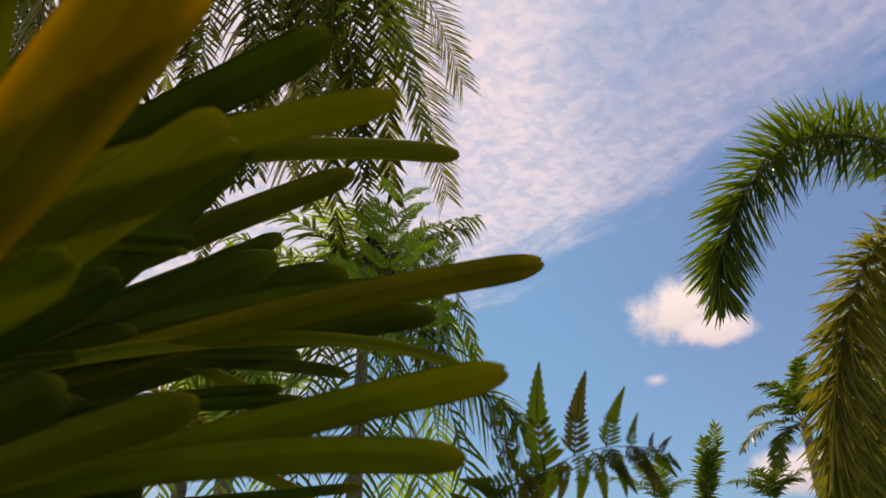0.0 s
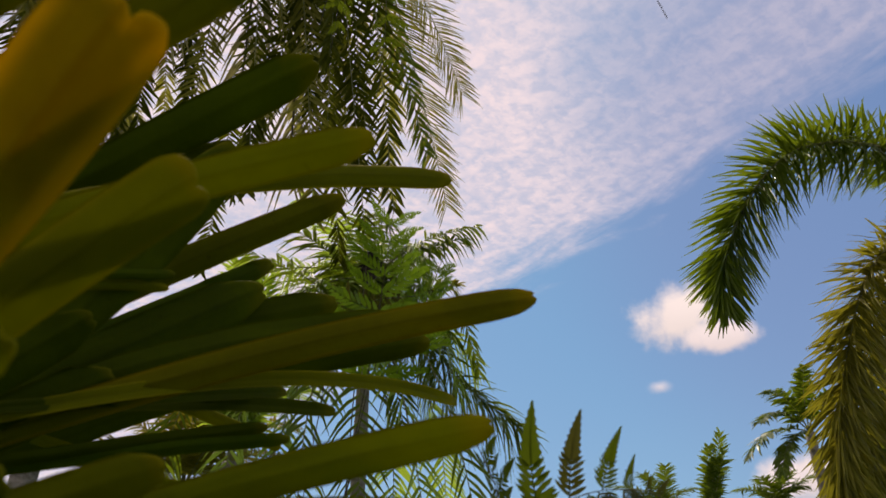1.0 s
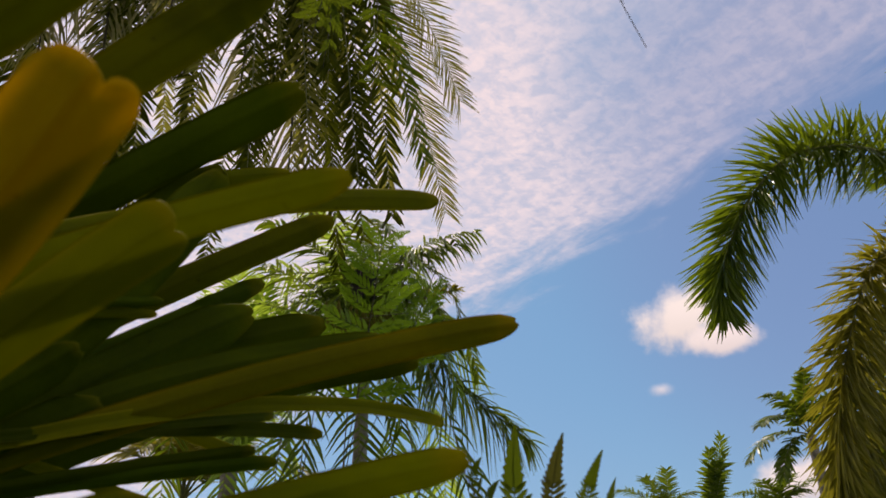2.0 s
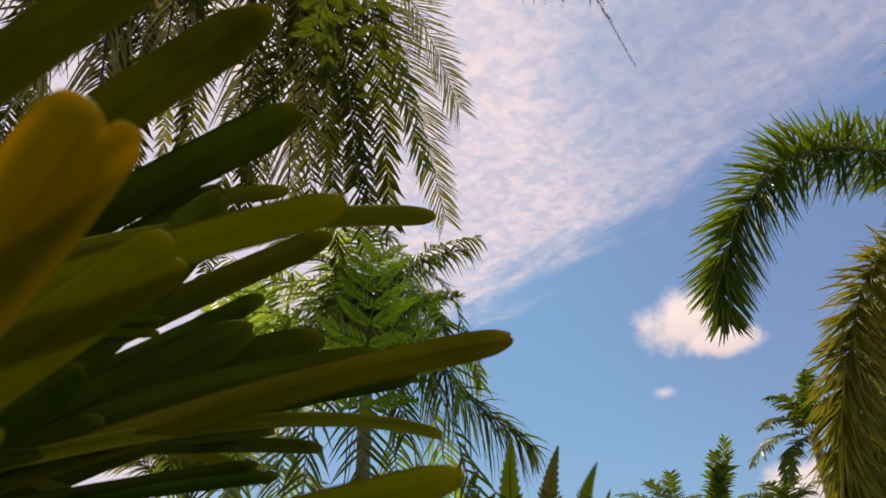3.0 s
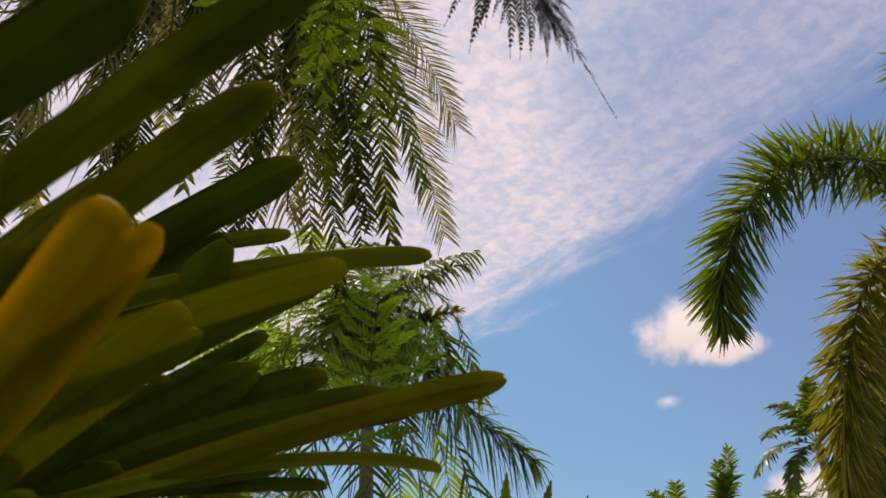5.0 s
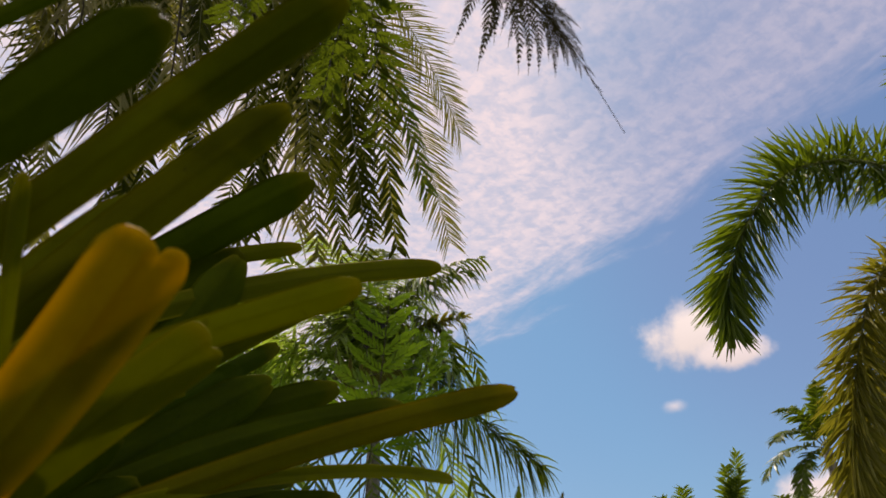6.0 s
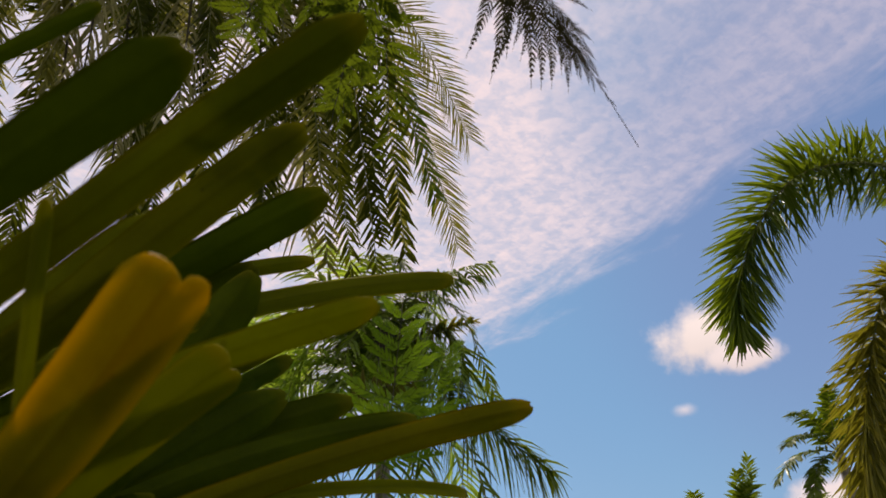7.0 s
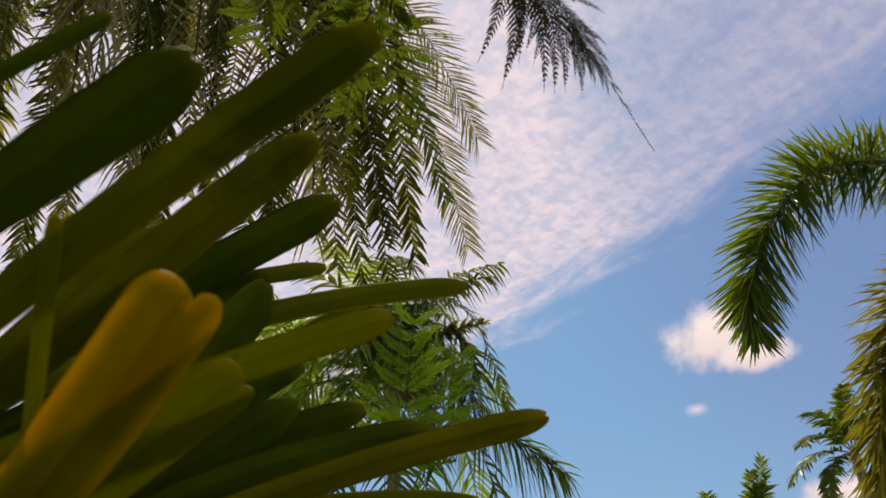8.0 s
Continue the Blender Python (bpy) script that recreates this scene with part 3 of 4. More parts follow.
# ---- orchid ----
def strap_leaf(plant, base, mid, tip, width, roll, material, label="", notch=0.0):
    """A thick channelled strap leaf with an uneven two-lobed tip; notch sets back its shorter lobe, in widths."""
    rng = np.random.default_rng(int(abs(tip[0]) * 9973 + abs(tip[2]) * 7919 + abs(tip[1]) * 104729) % 2**31)
    home = np.array(plant.location)
    rows, cols = 40, 31 if notch else 11
    ts = np.linspace(0, 1, rows)
    ts = ts + 0.25 * ts * (1 - ts)
    pts = spline(np.array([base, mid, tip]) - home, ts)
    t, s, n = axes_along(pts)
    a = radians(roll)
    wob = np.cumsum(rng.normal(0, 0.006, rows))
    total = np.linalg.norm(np.diff(pts, axis=0), axis=1).sum()
    skew = rng.uniform(0.25, 0.5) * rng.choice([-1, 1])
    us = np.linspace(-1, 1, cols)
    top, low, uv = [], [], []
    wave = rng.uniform(0, 6.28)
    for i in range(rows):
        f = ts[i]
        side = math.cos(a + wob[i]) * s[i] + math.sin(a + wob[i]) * n[i]
        face = np.cross(side, t[i])
        if face[2] < 0:
            face = -face
        half = 0.5 * width * (0.78 + 0.22 * math.sin(min(1.0, f * 1.4) * math.pi / 2))
        for u in us:
            # rounded end: rows shift back towards the rim, deepest at the rim and at the notch
            reach = (f**3) * width * (-0.62 * abs(u)**2.6 - 0.11 * math.exp(-((u - skew * 0.35) / 0.12) ** 2) + 0.12 * skew * u)
            if notch:
                cut = -0.30
                mid_lobe, half_lobe = ((cut - 1) / 2, (1 + cut) / 2) if u < cut else ((1 + cut) / 2, (1 - cut) / 2)
                bow = math.sqrt(max(0.0, 1 - ((u - mid_lobe) / half_lobe) ** 2))
                reach = (f**10) * width * (0.30 * half_lobe * (bow - 1) - (notch if u < cut else 0.0))
            squeeze = 1 - 0.16 * max(0.0, (f - 0.93) / 0.07) ** 2
            edge = 0.012 * math.sin(f * 9 + wave + u * 2) * width * 2
            p = pts[i] + side * u * half * squeeze + t[i] * reach
            p = p + face * (0.22 * half * (abs(u) ** 1.4) - 0.05 * half * math.exp(-(u / 0.10) ** 2) + edge * abs(u))
            thick = 0.0016 * (1 - abs(u) ** 3) + 0.0003
            top.append(p + face * thick * 0.5)
            low.append(p - face * thick * 0.5)
            uv.append((u * 0.5 + 0.5, f))
    verts = top + low
    uv = uv + uv
    o = rows * cols
    faces = []
    for i in range(rows - 1):
        for j in range(cols - 1):
            q = i * cols + j
            faces.append((q, q + 1, q + cols + 1, q + cols))
            faces.append((o + q, o + q + cols, o + q + cols + 1, o + q + 1))
        for j in (0, cols - 1):
            q = i * cols + j
            faces.append((q, q + cols, o + q + cols, o + q))
    for j in range(cols - 1):
        for i in (0, rows - 1):
            q = i * cols + j
            faces.append((q, q + 1, o + q + 1, o + q))
    return part("leaf", mesh_of("leaf", verts, faces, material, True, uv), plant, label)


orchid = thing("orchid_plant", (-0.38, 0.36, 0.0), "strap-leaved orchid with olive and yellowing notched leaves", "plant")


def orchid_stem(foot, top):
    pts = spline(np.array([foot, (np.array(foot) + np.array(top)) / 2 + np.array([0.02, 0.01, 0]), top]) - np.array(orchid.location), np.linspace(0, 1, 30))
    v, f = tube(pts, 0.011 + 0.002 * np.sin(np.arange(30) * 2.1), 8)
    part("stem", mesh_of("stem", v, f, STEM), orchid)


orchid_stem((-0.40, 0.42, 0.0), (-0.371, 0.395, 1.700))
orchid_stem((-0.34, 0.32, 0.0), (-0.299, 0.283, 1.713))
orchid_stem((-0.60, 0.62, 0.0), (-0.557, 0.600, 1.823))
orchid_stem((-0.29, 0.22, 0.0), (-0.234, 0.197, 1.663))
strap_leaf(orchid, (-0.372, 0.495, 1.527), (-0.090, 0.537, 1.635), (0.091, 0.548, 1.677), 0.0275, 73, AMBER)
strap_leaf(orchid, (-0.429, 0.431, 1.657), (-0.145, 0.575, 1.825), (0.020, 0.681, 1.893), 0.0270, -90, BROWN)
strap_leaf(orchid, (-0.297, 0.346, 1.605), (-0.113, 0.336, 1.663), (-0.029, 0.336, 1.687), 0.0245, 58, OLIVE)
strap_leaf(orchid, (-0.276, 0.352, 1.535), (-0.170, 0.313, 1.603), (-0.116, 0.300, 1.636), 0.0370, 45, OLIVE, notch=0.06)
strap_leaf(orchid, (-0.232, 0.272, 1.530), (-0.136, 0.205, 1.604), (-0.1055, 0.184, 1.635), 0.0450, 23, ORANGE, "yellowing leaf with an orange notched tip", notch=-0.02)
strap_leaf(orchid, (-0.295, 0.326, 1.639), (-0.147, 0.301, 1.764), (-0.083, 0.301, 1.824), 0.0345, 42, BROWN)
strap_leaf(orchid, (-0.538, 0.626, 1.739), (-0.204, 0.533, 1.880), (-0.109, 0.497, 1.904), 0.0460, 43, GREEN)
strap_leaf(orchid, (-0.555, 0.663, 1.714), (-0.273, 0.597, 1.830), (-0.203, 0.576, 1.866), 0.0440, 47, GREEN)
strap_leaf(orchid, (-0.568, 0.637, 1.799), (-0.207, 0.645, 1.907), (-0.155, 0.652, 1.915), 0.0220, 75, OLIVE)
strap_leaf(orchid, (-0.277, 0.248, 1.632), (-0.098, 0.183, 1.728), (-0.015, 0.155, 1.766), 0.0280, 34, BROWN)
strap_leaf(orchid, (-0.250, 0.191, 1.669), (-0.143, 0.148, 1.707), (-0.093, 0.128, 1.721), 0.0355, 28, GREEN)
strap_leaf(orchid, (-0.280, 0.191, 1.768), (-0.215, 0.182, 1.804), (-0.184, 0.181, 1.825), 0.0110, 40, GREEN)
strap_leaf(orchid, (-0.433, 0.558, 1.578), (-0.257, 0.773, 1.805), (-0.216, 0.806, 1.848), 0.0270, -90, GREEN)
strap_leaf(orchid, (-0.395, 0.522, 1.541), (-0.254, 0.616, 1.678), (-0.182, 0.669, 1.746), 0.0500, 83, GREEN)
strap_leaf(orchid, (-0.403, 0.526, 1.554), (-0.209, 0.669, 1.706), (-0.110, 0.714, 1.748), 0.0390, 80, GREEN)
strap_leaf(orchid, (-0.387, 0.511, 1.539), (-0.167, 0.621, 1.670), (-0.027, 0.670, 1.706), 0.0330, 87, GREEN)
strap_leaf(orchid, (-0.371, 0.486, 1.543), (-0.061, 0.623, 1.626), (0.023, 0.728, 1.636), 0.0150, -80, OLIVE)
strap_leaf(orchid, (-0.371, 0.479, 1.555), (-0.173, 0.593, 1.598), (-0.094, 0.657, 1.608), 0.0150, -79, GREEN)
strap_leaf(orchid, (-0.371, 0.477, 1.558), (-0.172, 0.589, 1.606), (-0.142, 0.647, 1.625), 0.0120, -78, GREEN)
strap_leaf(orchid, (-0.330, 0.579, 1.633), (-0.214, 0.706, 1.611), (-0.168, 0.759, 1.597), 0.0140, -90, OLIVE)
strap_leaf(orchid, (-0.367, 0.432, 1.636), (-0.248, 0.536, 1.697), (-0.230, 0.554, 1.705), 0.0100, 76, GREEN)
strap_leaf(orchid, (-0.368, 0.438, 1.625), (-0.254, 0.541, 1.688), (-0.236, 0.560, 1.694), 0.0100, 77, OLIVE)
strap_leaf(orchid, (-0.325, 0.454, 1.441), (-0.099, 0.421, 1.503), (0.041, 0.412, 1.532), 0.0240, 72, OLIVE)
strap_leaf(orchid, (-0.309, 0.428, 1.448), (-0.087, 0.410, 1.481), (0.014, 0.421, 1.481), 0.0220, 78, OLIVE)
strap_leaf(orchid, (-0.433, 0.579, 1.504), (-0.132, 0.81, 1.718), (-0.007, 0.813, 1.738), 0.0347, 68, GREEN)
strap_leaf(orchid, (-0.232, 0.289, 1.495), (-0.166, 0.246, 1.513), (-0.141, 0.231, 1.519), 0.0220, 35, OLIVE)
strap_leaf(orchid, (-0.232, 0.307, 1.462), (-0.175, 0.278, 1.474), (-0.149, 0.265, 1.478), 0.0260, 55, GREEN)
strap_leaf(orchid, (-0.294, 0.400, 1.456), (-0.184, 0.382, 1.490), (-0.135, 0.376, 1.503), 0.0260, 66, OLIVE)
strap_leaf(orchid, (-0.402, 0.524, 1.523), (-0.204, 0.629, 1.581), (-0.160, 0.666, 1.596), 0.0130, 78, GREEN)
strap_leaf(orchid, (-0.402, 0.526, 1.519), (-0.193, 0.633, 1.573), (-0.139, 0.671, 1.586), 0.0130, 78, GREEN)
strap_leaf(orchid, (-0.387, 0.504, 1.518), (-0.291, 0.509, 1.572), (-0.248, 0.527, 1.602), 0.0400, 65, GREEN)
strap_leaf(orchid, (-0.348, 0.476, 1.464), (-0.242, 0.473, 1.490), (-0.173, 0.467, 1.502), 0.0400, 73, GREEN)
strap_leaf(orchid, (-0.325, 0.451, 1.447), (-0.244, 0.453, 1.464), (-0.191, 0.462, 1.469), 0.0400, 79, GREEN)
strap_leaf(orchid, (-0.205, 0.261, 1.538), (-0.198, 0.218, 1.649), (-0.189, 0.194, 1.688), 0.0100, 9, OLIVE)
strap_leaf(orchid, (-0.414, 0.545, 1.606), (-0.210, 0.664, 1.806), (-0.109, 0.702, 1.882), 0.0330, 72, BROWN)
strap_leaf(orchid, (-0.306, 0.379, 1.568), (-0.257, 0.368, 1.607), (-0.240, 0.367, 1.630), 0.0380, 45, GREEN)
strap_leaf(orchid, (-0.356, 0.449, 1.536), (-0.283, 0.462, 1.597), (-0.245, 0.467, 1.629), 0.0340, 61, GREEN)
strap_leaf(orchid, (-0.351, 0.610, 1.574), (-0.175, 0.752, 1.520), (-0.142, 0.781, 1.508), 0.0130, -86, OLIVE)
strap_leaf(orchid, (-0.425, 0.590, 1.462), (-0.165, 0.737, 1.506), (-0.086, 0.754, 1.516), 0.0120, -76, GREEN)
strap_leaf(orchid, (-0.311, 0.339, 1.657), (-0.248, 0.349, 1.739), (-0.200, 0.348, 1.781), 0.0360, 49, BROWN)
strap_leaf(orchid, (-0.304, 0.526, 1.638), (-0.237, 0.532, 1.743), (-0.188, 0.529, 1.832), 0.0480, 60, GREEN)

# ---- ferns ----
def pinna_mesh(size, breadth, seed, material, pairs):
    """A leaflet of a fern frond, growing along +x: cut into small leaflets below, a toothed blade towards the tip."""
    rng = np.random.default_rng(seed)

    def axis(f):
        return np.array([size * f, 0.05 * size * math.sin(f * 3), -0.08 * size * f * f])

    verts, faces = tube(np.array([axis(f) for f in np.linspace(0, 1, 8)]), np.linspace(0.0012, 0.0003, 8), 4)
    verts, faces = list(verts), list(faces)
    split = 0.42
    outline = [(0.0, 0.10), (0.20, 0.40), (0.34, 0.42), (0.46, 0.50), (0.60, 0.40), (0.74, 0.38), (0.87, 0.20), (1.0, 0.0)]
    for k in range(pairs):
        f = 0.04 + (split - 0.02) * k / pairs
        root = axis(f)
        for sign in (-1, 1):
            ln = breadth * (1 - 0.75 * f) * rng.uniform(0.85, 1.12)
            way = unit(np.array([0.75 + 0.6 * f, sign * 1.0, rng.normal(0, 0.16)]))
            cross = unit(np.cross(way, [0, 0, 1.0]))
            w = size * split / pairs * rng.uniform(0.72, 0.9)
            o = len(verts)
            for x, y in outline:
                bend = np.array([0, 0, -0.1 * ln * x * x])
                verts += [root + way * ln * x + cross * w * y + bend, root + way * ln * x + bend + np.array([0, 0, 0.08 * w]), root + way * ln * x - cross * w * y + bend]
            for i in range(len(outline) - 1):
                q = o + i * 3
                faces += [(q, q + 1, q + 4, q + 3), (q + 1, q + 2, q + 5, q + 4)]
    o, steps = len(verts), 16
    for i in range(steps + 1):
        h = i / steps
        p = axis(split + (1 - split) * h)
        half = breadth * 0.46 * (1 - h) ** 0.75 * (1.12 if i % 2 else 0.84) * min(1.0, 0.5 + h * 4)
        verts += [p + np.array([size * 0.012 * (i % 2), half, 0]), p + np.array([0, 0, 0.08 * half]), p + np.array([size * 0.012 * (i % 2), -half, 0])]
    for i in range(steps):
        q = o + i * 3
        faces += [(q, q + 1, q + 4, q + 3), (q + 1, q + 2, q + 5, q + 4)]
    return mesh_of("pinna", verts, faces, material, True)


def feather_mesh(size, breadth, seed, material, many=20, slim=0.20, full=0.30):
    """A leaflet of a lacy fern frond along +x: slender slanting segments that end in a long bare whisker."""
    rng = np.random.default_rng(seed)
    verts, faces = tube(np.array([(size * f, 0.04 * size * math.sin(f * 3.5), -0.05 * size * f * f) for f in np.linspace(0, 1, 12)]), np.linspace(0.0009, 0.0002, 12), 4)
    verts, faces = list(verts), list(faces)
    for k in range(many):
        f = 0.03 + 0.90 * k / many
        root = np.array([size * f, 0.04 * size * math.sin(f * 3.5), -0.05 * size * f * f])
        for sign in (-1, 1):
            ln = breadth * (0.7 + 0.6 * math.sin(min(1.0, f * 2.2) * math.pi * 0.6)) * max(0.0, 1 - f / 0.96) ** 0.85 * rng.uniform(0.75, 1.15)
            way = unit(np.array([1.0 + 0.8 * f, sign, rng.normal(0, 0.35)]))
            cross = unit(np.cross(way, [0, 0, 1.0]))
            w = size * 0.8 / many * rng.uniform(slim, full)
            o = len(verts)
            for x, y in ((0.0, 0.35), (0.3, 1.0), (0.65, 0.8), (1.0, 0.04)):
                c = root + way * ln * x + np.array([0.1 * ln * x * x, 0, -0.1 * ln * x * x])
                verts += [c + cross * w * y, c + np.array([0, 0, 0.12 * w]), c - cross * w * y]
            for i in range(3):
                q = o + i * 3
                faces += [(q, q + 1, q + 4, q + 3), (q + 1, q + 2, q + 5, q + 4)]
    return mesh_of("pinna", verts, faces, material, True)


def fern_frond(plant, points, span, pairs, material, roll=0.0, start=0.25, label="", lean=0.4, weight=0.0, broad=0.28, shrink=0.75, leafy=0.0, cuts=4, spread=0.85, wild=0.12, lacy=False):
    """A twice-cut fern frond: a thin stalk with paired leaflets that shrink towards the tip."""
    seed = int(abs(points[-1][0]) * 7919 + abs(points[-1][2]) * 104729) % 2**31
    rng = np.random.default_rng(seed)
    home = np.array(plant.location)
    pts = spline(np.asarray(points, float) - home, np.linspace(0, 1, 40))
    v, f = tube(pts, np.linspace(0.0022, 0.0005, 40), 6)
    ob = part("frond", mesh_of("frond", v, f, RACHIS_DARK), plant, label)
    if leafy:
        start = 1 - leafy / np.linalg.norm(np.diff(pts, axis=0), axis=1).sum()
    fs = start + (0.985 - start) * (np.arange(pairs) / (pairs - 1)) ** spread
    spots = spline(np.asarray(points, float) - home, fs)
    ahead = spline(np.asarray(points, float) - home, np.minimum(fs + 0.002, 1.0))
    behind = spline(np.asarray(points, float) - home, fs - 0.002)
    kinds = [feather_mesh(span, broad * span, seed % 1000 + i, material, cuts, 0.34, 0.46) if lacy else pinna_mesh(span, broad * span, seed % 1000 + i, material, cuts) for i in range(3)]
    a = radians(roll)
    for k in range(pairs):
        t = unit(ahead[k] - behind[k])
        s = np.cross(t, np.array([0.0, 0.0, 1.0]))
        s = unit(s) if np.linalg.norm(s) > 0.3 else unit(np.cross(t, np.array([0.0, 1.0, 0.0])))
        n = np.cross(s, t)
        scale = max(0.10, (1 - (fs[k] - start) / (1.02 - start)) ** shrink)
        side = math.cos(a) * s + math.sin(a) * n
        for sign in (-1, 1):
            way = unit(side * sign + t * (lean + 0.4 * k / pairs) + rng.normal(0, wild, 3) + np.array([0, 0, -weight]))
            flat = unit(np.cross(way, np.cross(side, t)) + rng.normal(0, 0.12, 3))
            up = unit(np.cross(way, flat))
            flat = np.cross(up, way)
            p = spots[k]
            m = Matrix(((way[0], flat[0], up[0], p[0]), (way[1], flat[1], up[1], p[1]), (way[2], flat[2], up[2], p[2]), (0, 0, 0, 1)))
            leaf = part("pinna", kinds[int(rng.integers(3))], ob)
            z = scale * rng.uniform(0.78, 1.12)
            leaf.matrix_local = m @ Matrix.Diagonal((z, z, z, 1))
    return ob


fern = thing("fern", (0.05, 0.62, 0.0), "wild fern with lacy dark and bright green fronds", "plant", "ferns")
FOOT = (0.05, 0.62, 0.0)


def set_frond(plant, stalk, pinnae, kinds, size, label=""):
    """A frond whose leaflets run from given roots to given tips."""
    rng = np.random.default_rng(len(pinnae) * 31 + len(stalk))
    home = np.array(plant.location)
    pts = spline(np.asarray(stalk, float) - home, np.linspace(0, 1, 400))
    v, f = tube(pts, np.linspace(0.0024, 0.0004, 400), 6)
    ob = part("frond", mesh_of("frond", v, f, RACHIS_DARK), plant, label)
    for root, tip in pinnae:
        a, b = np.array(root) - home, np.array(tip) - home
        a = pts[np.argmin(np.linalg.norm(pts - a, axis=1))]
        way = unit(b - a)
        up = unit(np.array([0.0, -1.0, -0.55]) + rng.normal(0, 0.22, 3))
        flat = unit(np.cross(up, way))
        up = np.cross(way, flat)
        z = np.linalg.norm(b - a) / size
        m = Matrix(((way[0], flat[0], up[0], a[0]), (way[1], flat[1], up[1], a[1]), (way[2], flat[2], up[2], a[2]), (0, 0, 0, 1)))
        leaf = part("pinna", kinds[int(rng.integers(len(kinds)))], ob)
        leaf.matrix_local = m @ Matrix.Diagonal((z, z, z, 1))
    return ob


LOW_STALK = [
    (0.05, 0.62, 0.0),
    (0.06, 0.632, 1.484),
    (0.074, 0.627, 1.503),
    (0.088, 0.624, 1.509),
    (0.113, 0.618, 1.52),
    (0.141, 0.611, 1.527),
    (0.165, 0.605, 1.527),
    (0.184, 0.601, 1.523),
    (0.196, 0.598, 1.514),
]
LOW_PINNAE = [
    ((0.11, 0.619, 1.519), (0.1, 0.637, 1.48)),
    ((0.13, 0.614, 1.524), (0.143, 0.629, 1.479)),
    ((0.149, 0.609, 1.527), (0.16, 0.624, 1.486)),
    ((0.168, 0.604, 1.527), (0.183, 0.617, 1.491)),
    ((0.075, 0.627, 1.503), (0.091, 0.64, 1.471)),
    ((0.075, 0.627, 1.503), (0.057, 0.634, 1.533)),
    ((0.185, 0.6, 1.521), (0.201, 0.603, 1.536)),
    ((0.088, 0.624, 1.513), (0.087, 0.596, 1.601)),
    ((0.116, 0.617, 1.523), (0.13, 0.591, 1.591)),
    ((0.143, 0.61, 1.528), (0.162, 0.588, 1.575)),
    ((0.165, 0.605, 1.528), (0.171, 0.592, 1.553)),
    ((0.18, 0.602, 1.524), (0.182, 0.593, 1.537)),
    ((0.192, 0.599, 1.517), (0.193, 0.593, 1.521)),
    ((0.078, 0.627, 1.504), (0.06, 0.643, 1.469)),
    ((0.1, 0.622, 1.515), (0.085, 0.64, 1.478)),
    ((0.122, 0.616, 1.523), (0.117, 0.635, 1.478)),
    ((0.138, 0.612, 1.526), (0.168, 0.622, 1.488)),
    ((0.158, 0.607, 1.528), (0.191, 0.614, 1.493)),
    ((0.177, 0.602, 1.525), (0.202, 0.61, 1.5)),
    ((0.191, 0.599, 1.518), (0.206, 0.608, 1.505)),
]
set_frond(fern, LOW_STALK, LOW_PINNAE, [pinna_mesh(0.1, 0.025, 71 + i, (FERN_DARK, FERN_SHADE)[i % 2], 6) for i in range(4)], 0.1, "dark fern frond edged against the sky")
fern_frond(fern, [FOOT, (0.074, 0.695, 1.443), (0.069, 0.688, 1.511), (0.054, 0.681, 1.554), (0.04, 0.674, 1.584)], 0.070, 8, FERN_SHADE, roll=10, leafy=0.14, broad=0.34, shrink=0.6)
for way_up, span, turn, leafy in [
    ([(-0.122, 0.956, 1.591), (-0.083, 0.858, 1.760), (-0.054, 0.767, 1.916)], 0.100, 10, 0.25),
    ([(-0.148, 1.131, 1.589), (-0.104, 1.031, 1.761), (-0.024, 0.927, 1.940)], 0.100, -35, 0.22),
    ([(-0.156, 1.175, 1.611), (-0.073, 1.081, 1.774), (0.011, 0.978, 1.953)], 0.090, -15, 0.18),
]:
    fern_frond(fern, [FOOT, *way_up], span * 1.1, 9, FERN, roll=turn, leafy=leafy, shrink=0.6, broad=0.26, wild=0.15, cuts=11, lacy=True)

# a second fern, whose long stalks arch over from beside the orchid
high = thing("fern", (-0.62, 0.30, 0.0), "tall arching fern with hanging dark fronds", "plant", "ferns")
FOOT = (-0.62, 0.30, 0.0)
ARCH = (-0.55, 0.42, 2.30)
HIGH_STALK = [
    (-0.62, 0.3, 0.0),
    (-0.55, 0.42, 2.3),
    (-0.12, 0.34, 2.27),
    (0.084, 0.354, 2.106),
    (0.111, 0.363, 2.072),
    (0.133, 0.376, 2.033),
    (0.155, 0.397, 1.997),
    (0.179, 0.416, 1.958),
    (0.191, 0.426, 1.936),
    (0.211, 0.443, 1.901),
]
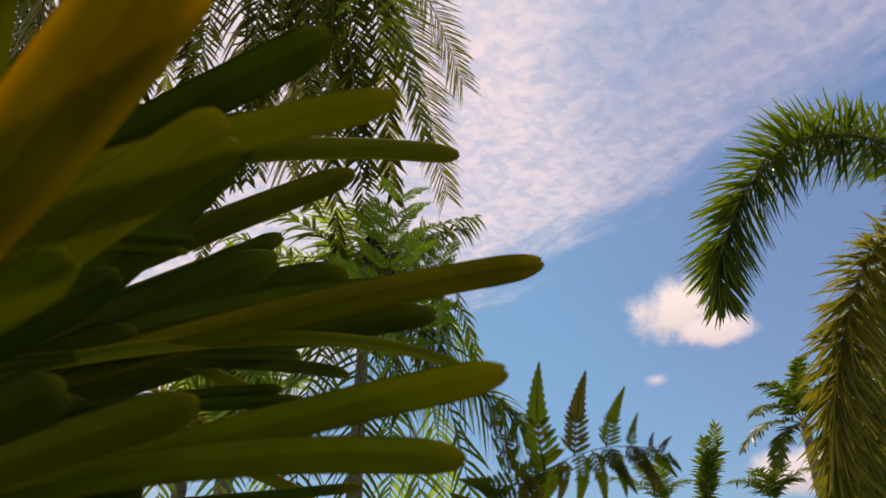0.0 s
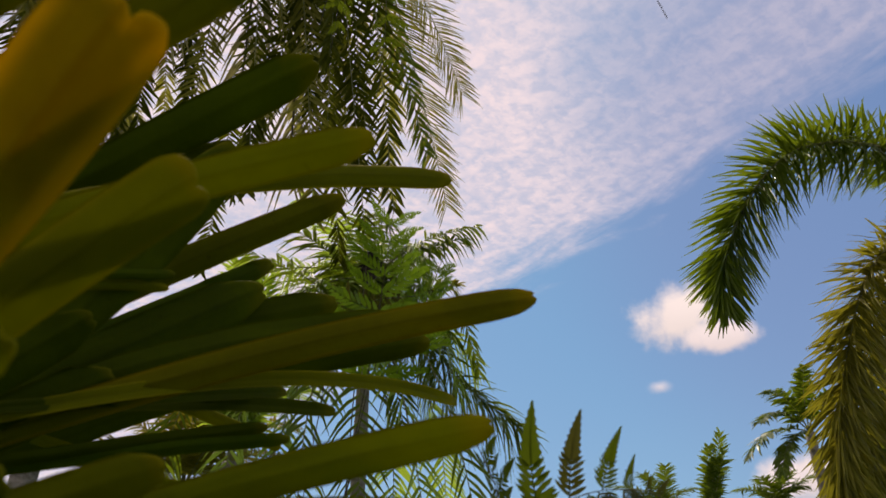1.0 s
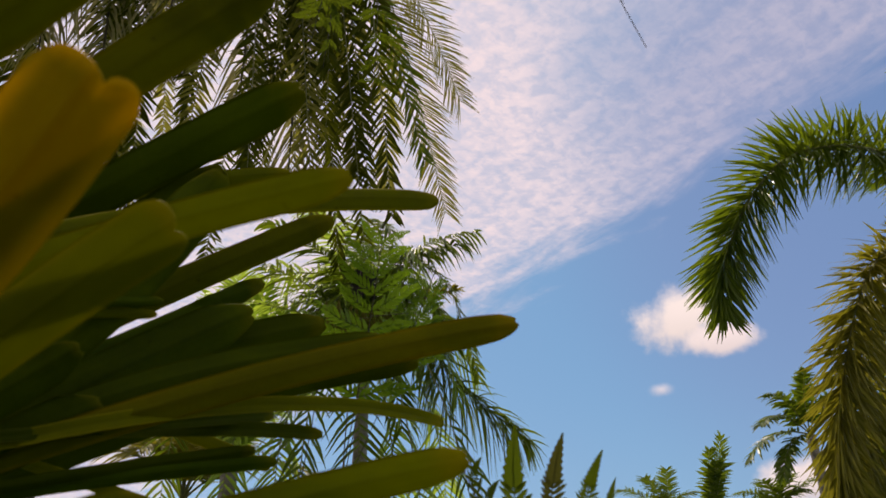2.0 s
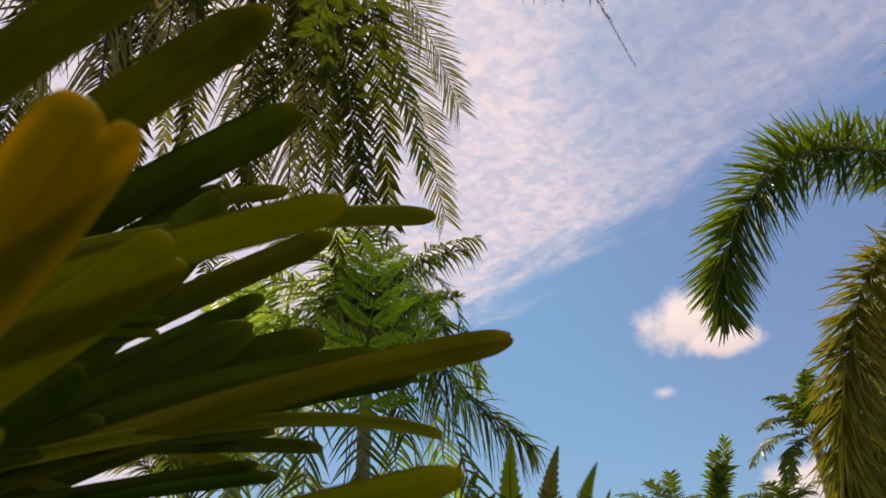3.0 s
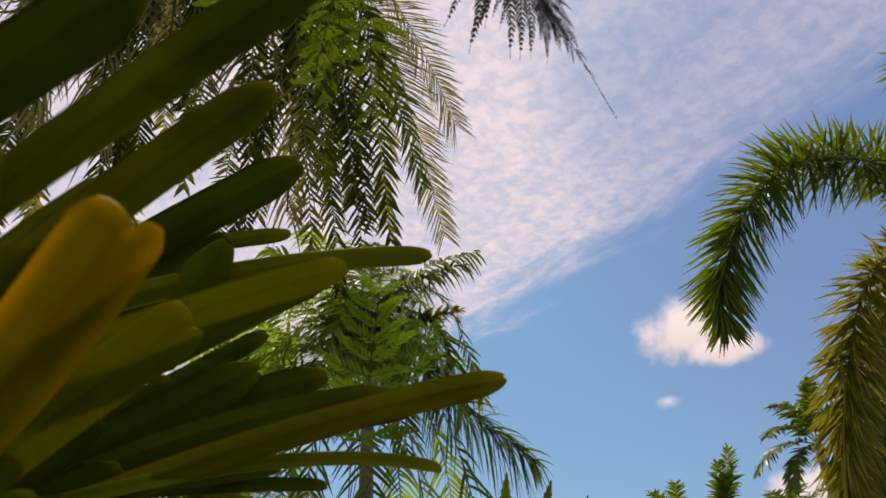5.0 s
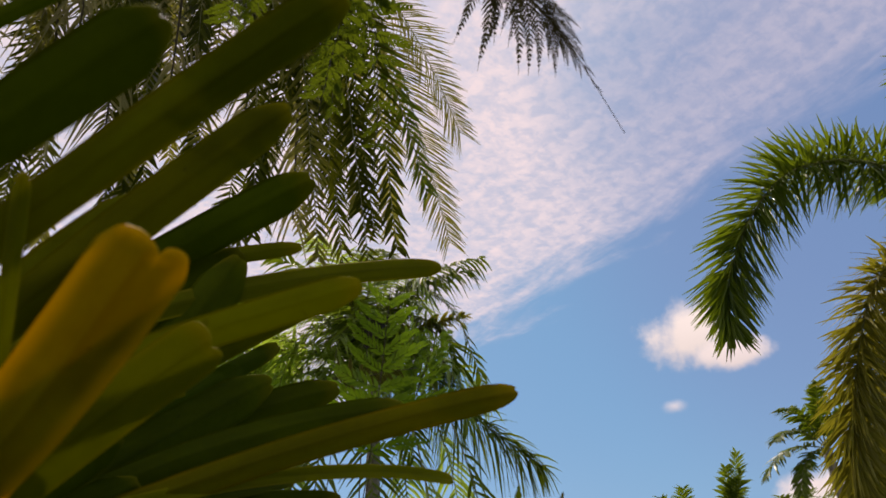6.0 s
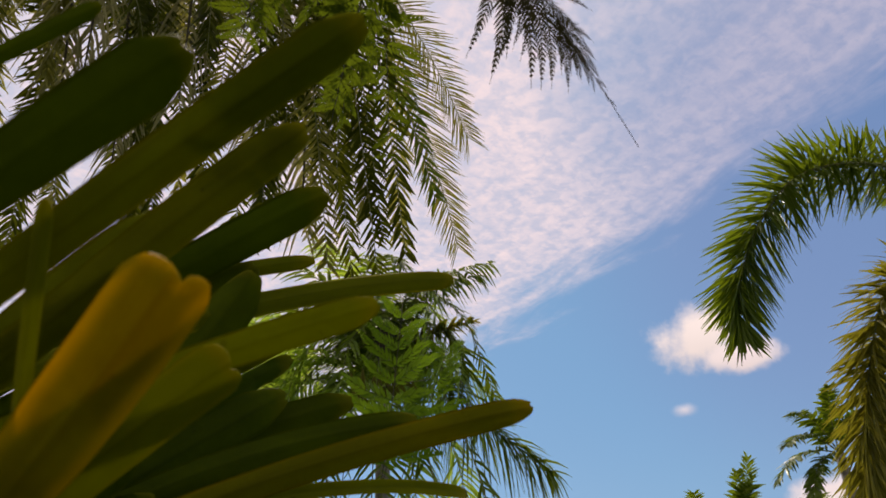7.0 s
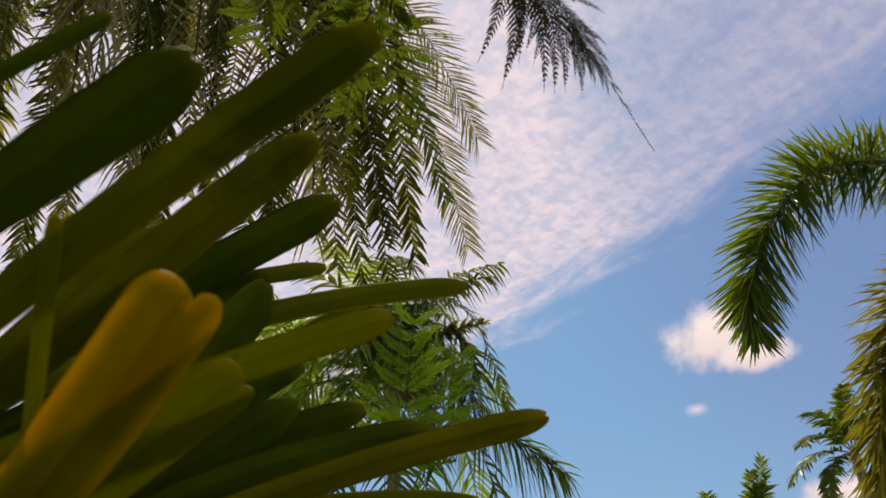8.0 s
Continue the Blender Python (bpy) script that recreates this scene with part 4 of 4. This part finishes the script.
HIGH_PINNAE = [
    ((0.064, 0.353, 2.087), (0.047, 0.419, 2.013)),
    ((0.073, 0.361, 2.08), (0.072, 0.438, 1.993)),
    ((0.084, 0.37, 2.072), (0.08, 0.423, 2.007)),
    ((0.098, 0.376, 2.066), (0.095, 0.413, 2.015)),
    ((0.139, 0.381, 2.022), (0.153, 0.418, 1.978)),
    ((0.144, 0.389, 2.014), (0.16, 0.419, 1.974)),
    ((0.153, 0.397, 2.004), (0.17, 0.416, 1.975)),
    ((0.139, 0.379, 2.023), (0.175, 0.392, 1.997)),
    ((0.147, 0.39, 2.011), (0.177, 0.405, 1.984)),
    ((0.161, 0.41, 1.991), (0.181, 0.418, 1.97)),
    ((0.175, 0.421, 1.976), (0.18, 0.419, 1.954)),
    ((0.178, 0.423, 1.973), (0.186, 0.418, 1.954)),
    ((0.184, 0.43, 1.964), (0.186, 0.426, 1.945)),
    ((0.189, 0.435, 1.958), (0.194, 0.428, 1.94)),
    ((0.106, 0.345, 2.055), (0.101, 0.403, 1.988)),
    ((0.132, 0.372, 2.03), (0.142, 0.411, 1.973)),
    ((0.119, 0.359, 2.043), (0.15, 0.378, 2.001)),
    ((0.147, 0.39, 2.011), (0.157, 0.409, 1.971)),
    ((0.071, 0.33, 2.087), (0.09, 0.411, 2.002)),
    ((0.093, 0.343, 2.076), (0.115, 0.432, 1.978)),
    ((0.113, 0.36, 2.062), (0.124, 0.433, 1.976)),
    ((0.127, 0.374, 2.049), (0.135, 0.432, 1.975)),
    ((0.14, 0.389, 2.034), (0.15, 0.434, 1.969)),
    ((0.154, 0.406, 2.016), (0.164, 0.426, 1.974)),
    ((0.161, 0.416, 2.006), (0.172, 0.428, 1.97)),
    ((0.171, 0.427, 1.993), (0.177, 0.432, 1.964)),
    ((0.101, 0.346, 2.067), (0.16, 0.36, 2.053)),
    ((0.118, 0.362, 2.053), (0.177, 0.381, 2.032)),
    ((0.134, 0.379, 2.037), (0.173, 0.407, 2.01)),
    ((0.146, 0.393, 2.023), (0.17, 0.411, 2.008)),
    ((0.159, 0.409, 2.006), (0.184, 0.426, 1.99)),
]
set_frond(high, HIGH_STALK, HIGH_PINNAE, [feather_mesh(0.1, 0.017, 91 + i, FERN_BLACK) for i in range(3)], 0.1, "dark hanging fern frond with bare whisker tips")
fern_frond(high, [FOOT, ARCH, (-0.155, 0.639, 2.535), (-0.084, 0.708, 2.417), (-0.079, 0.775, 2.302), (-0.094, 0.846, 2.178)], 0.12, 12, FERN_SHADE, roll=0, start=0.84, wild=0.25, cuts=10, lacy=True)
fern_frond(high, [FOOT, ARCH, (-0.243, 0.668, 2.584), (-0.189, 0.739, 2.462), (-0.163, 0.790, 2.375), (-0.177, 0.849, 2.272)], 0.12, 12, FERN_SHADE, roll=20, start=0.84, wild=0.25, cuts=10, lacy=True)
fern_frond(high, [FOOT, ARCH, (-0.065, 0.47, 2.29), (-0.107, 0.562, 2.213), (-0.15, 0.649, 2.117)], 0.10, 12, FERN_SHADE, roll=10, leafy=0.30, wild=0.2, cuts=10, lacy=True)
fern_frond(high, [FOOT, ARCH, (-0.146, 0.405, 2.258), (-0.212, 0.468, 2.197), (-0.247, 0.523, 2.138)], 0.10, 12, FERN_SHADE, roll=-15, leafy=0.28, wild=0.2, cuts=10, lacy=True)
fern_frond(fern, [(0.05, 0.62, 0.0), (-0.163, 0.959, 1.717), (-0.134, 0.899, 1.823), (-0.093, 0.894, 1.832), (-0.026, 0.891, 1.838)], 0.035, 9, FERN_DARK, roll=60, leafy=0.12, label="dried dark fern sprig")


def withered_leaf(plant, centre, long, wide):
    """A dead leaf, curled on itself and hanging by a thread of stalk."""
    rng = np.random.default_rng(5)
    c = np.array(centre) - np.array(plant.location)
    rows, cols = 16, 11
    verts, faces = [], []
    for i in range(rows):
        f = i / (rows - 1)
        half = wide * (math.sin(math.pi * min(1.0, 0.08 + f * 0.92)) ** 0.6) * (1 + 0.3 * math.sin(i * 2.3))
        for j in range(cols):
            a = (j / (cols - 1) - 0.5) * 3.4 + 0.5 * math.sin(f * 5)
            verts.append(c + np.array([half * math.sin(a) + 0.3 * wide * math.sin(f * 4), half * 0.7 * math.cos(a), long * (0.5 - f)]) + rng.normal(0, 0.06 * wide, 3))
    for i in range(rows - 1):
        for j in range(cols - 1):
            q = i * cols + j
            faces.append((q, q + 1, q + cols + 1, q + cols))
    return part("withered_leaf", mesh_of("withered_leaf", verts, faces, DRY), plant, "black withered leaf curled on its stalk")


withered_leaf(fern, (-0.151, 1.27, 2.077), 0.085, 0.021)
dead_stalk = tube(spline(np.array([(0.0, 0.0, 0.0), (-0.221, 0.710, 1.827), (-0.201, 0.650, 2.120)]), np.linspace(0, 1, 24)), np.linspace(0.0025, 0.001, 24), 5)
part("stalk", mesh_of("stalk", *dead_stalk, RACHIS_DARK), fern)

# ---- ground ----
def build_ground():
    n = 60
    xs = np.linspace(-1, 1, n)
    xs = np.sign(xs) * np.abs(xs) ** 3 * 1500
    verts = [(x, y, 0.0 if abs(x) < 40 and abs(y) < 40 else 0.3 * noise.noise((x * 0.02, y * 0.02, 0)) - 0.3) for y in xs for x in xs]
    faces = [(j * n + i, j * n + i + 1, (j + 1) * n + i + 1, (j + 1) * n + i) for j in range(n - 1) for i in range(n - 1)]
    ob = new("ground", mesh_of("ground", verts, faces, GRASS))
    tagged(ob, "wide green lawn under the palms", "ground", kind="structure")


build_ground()
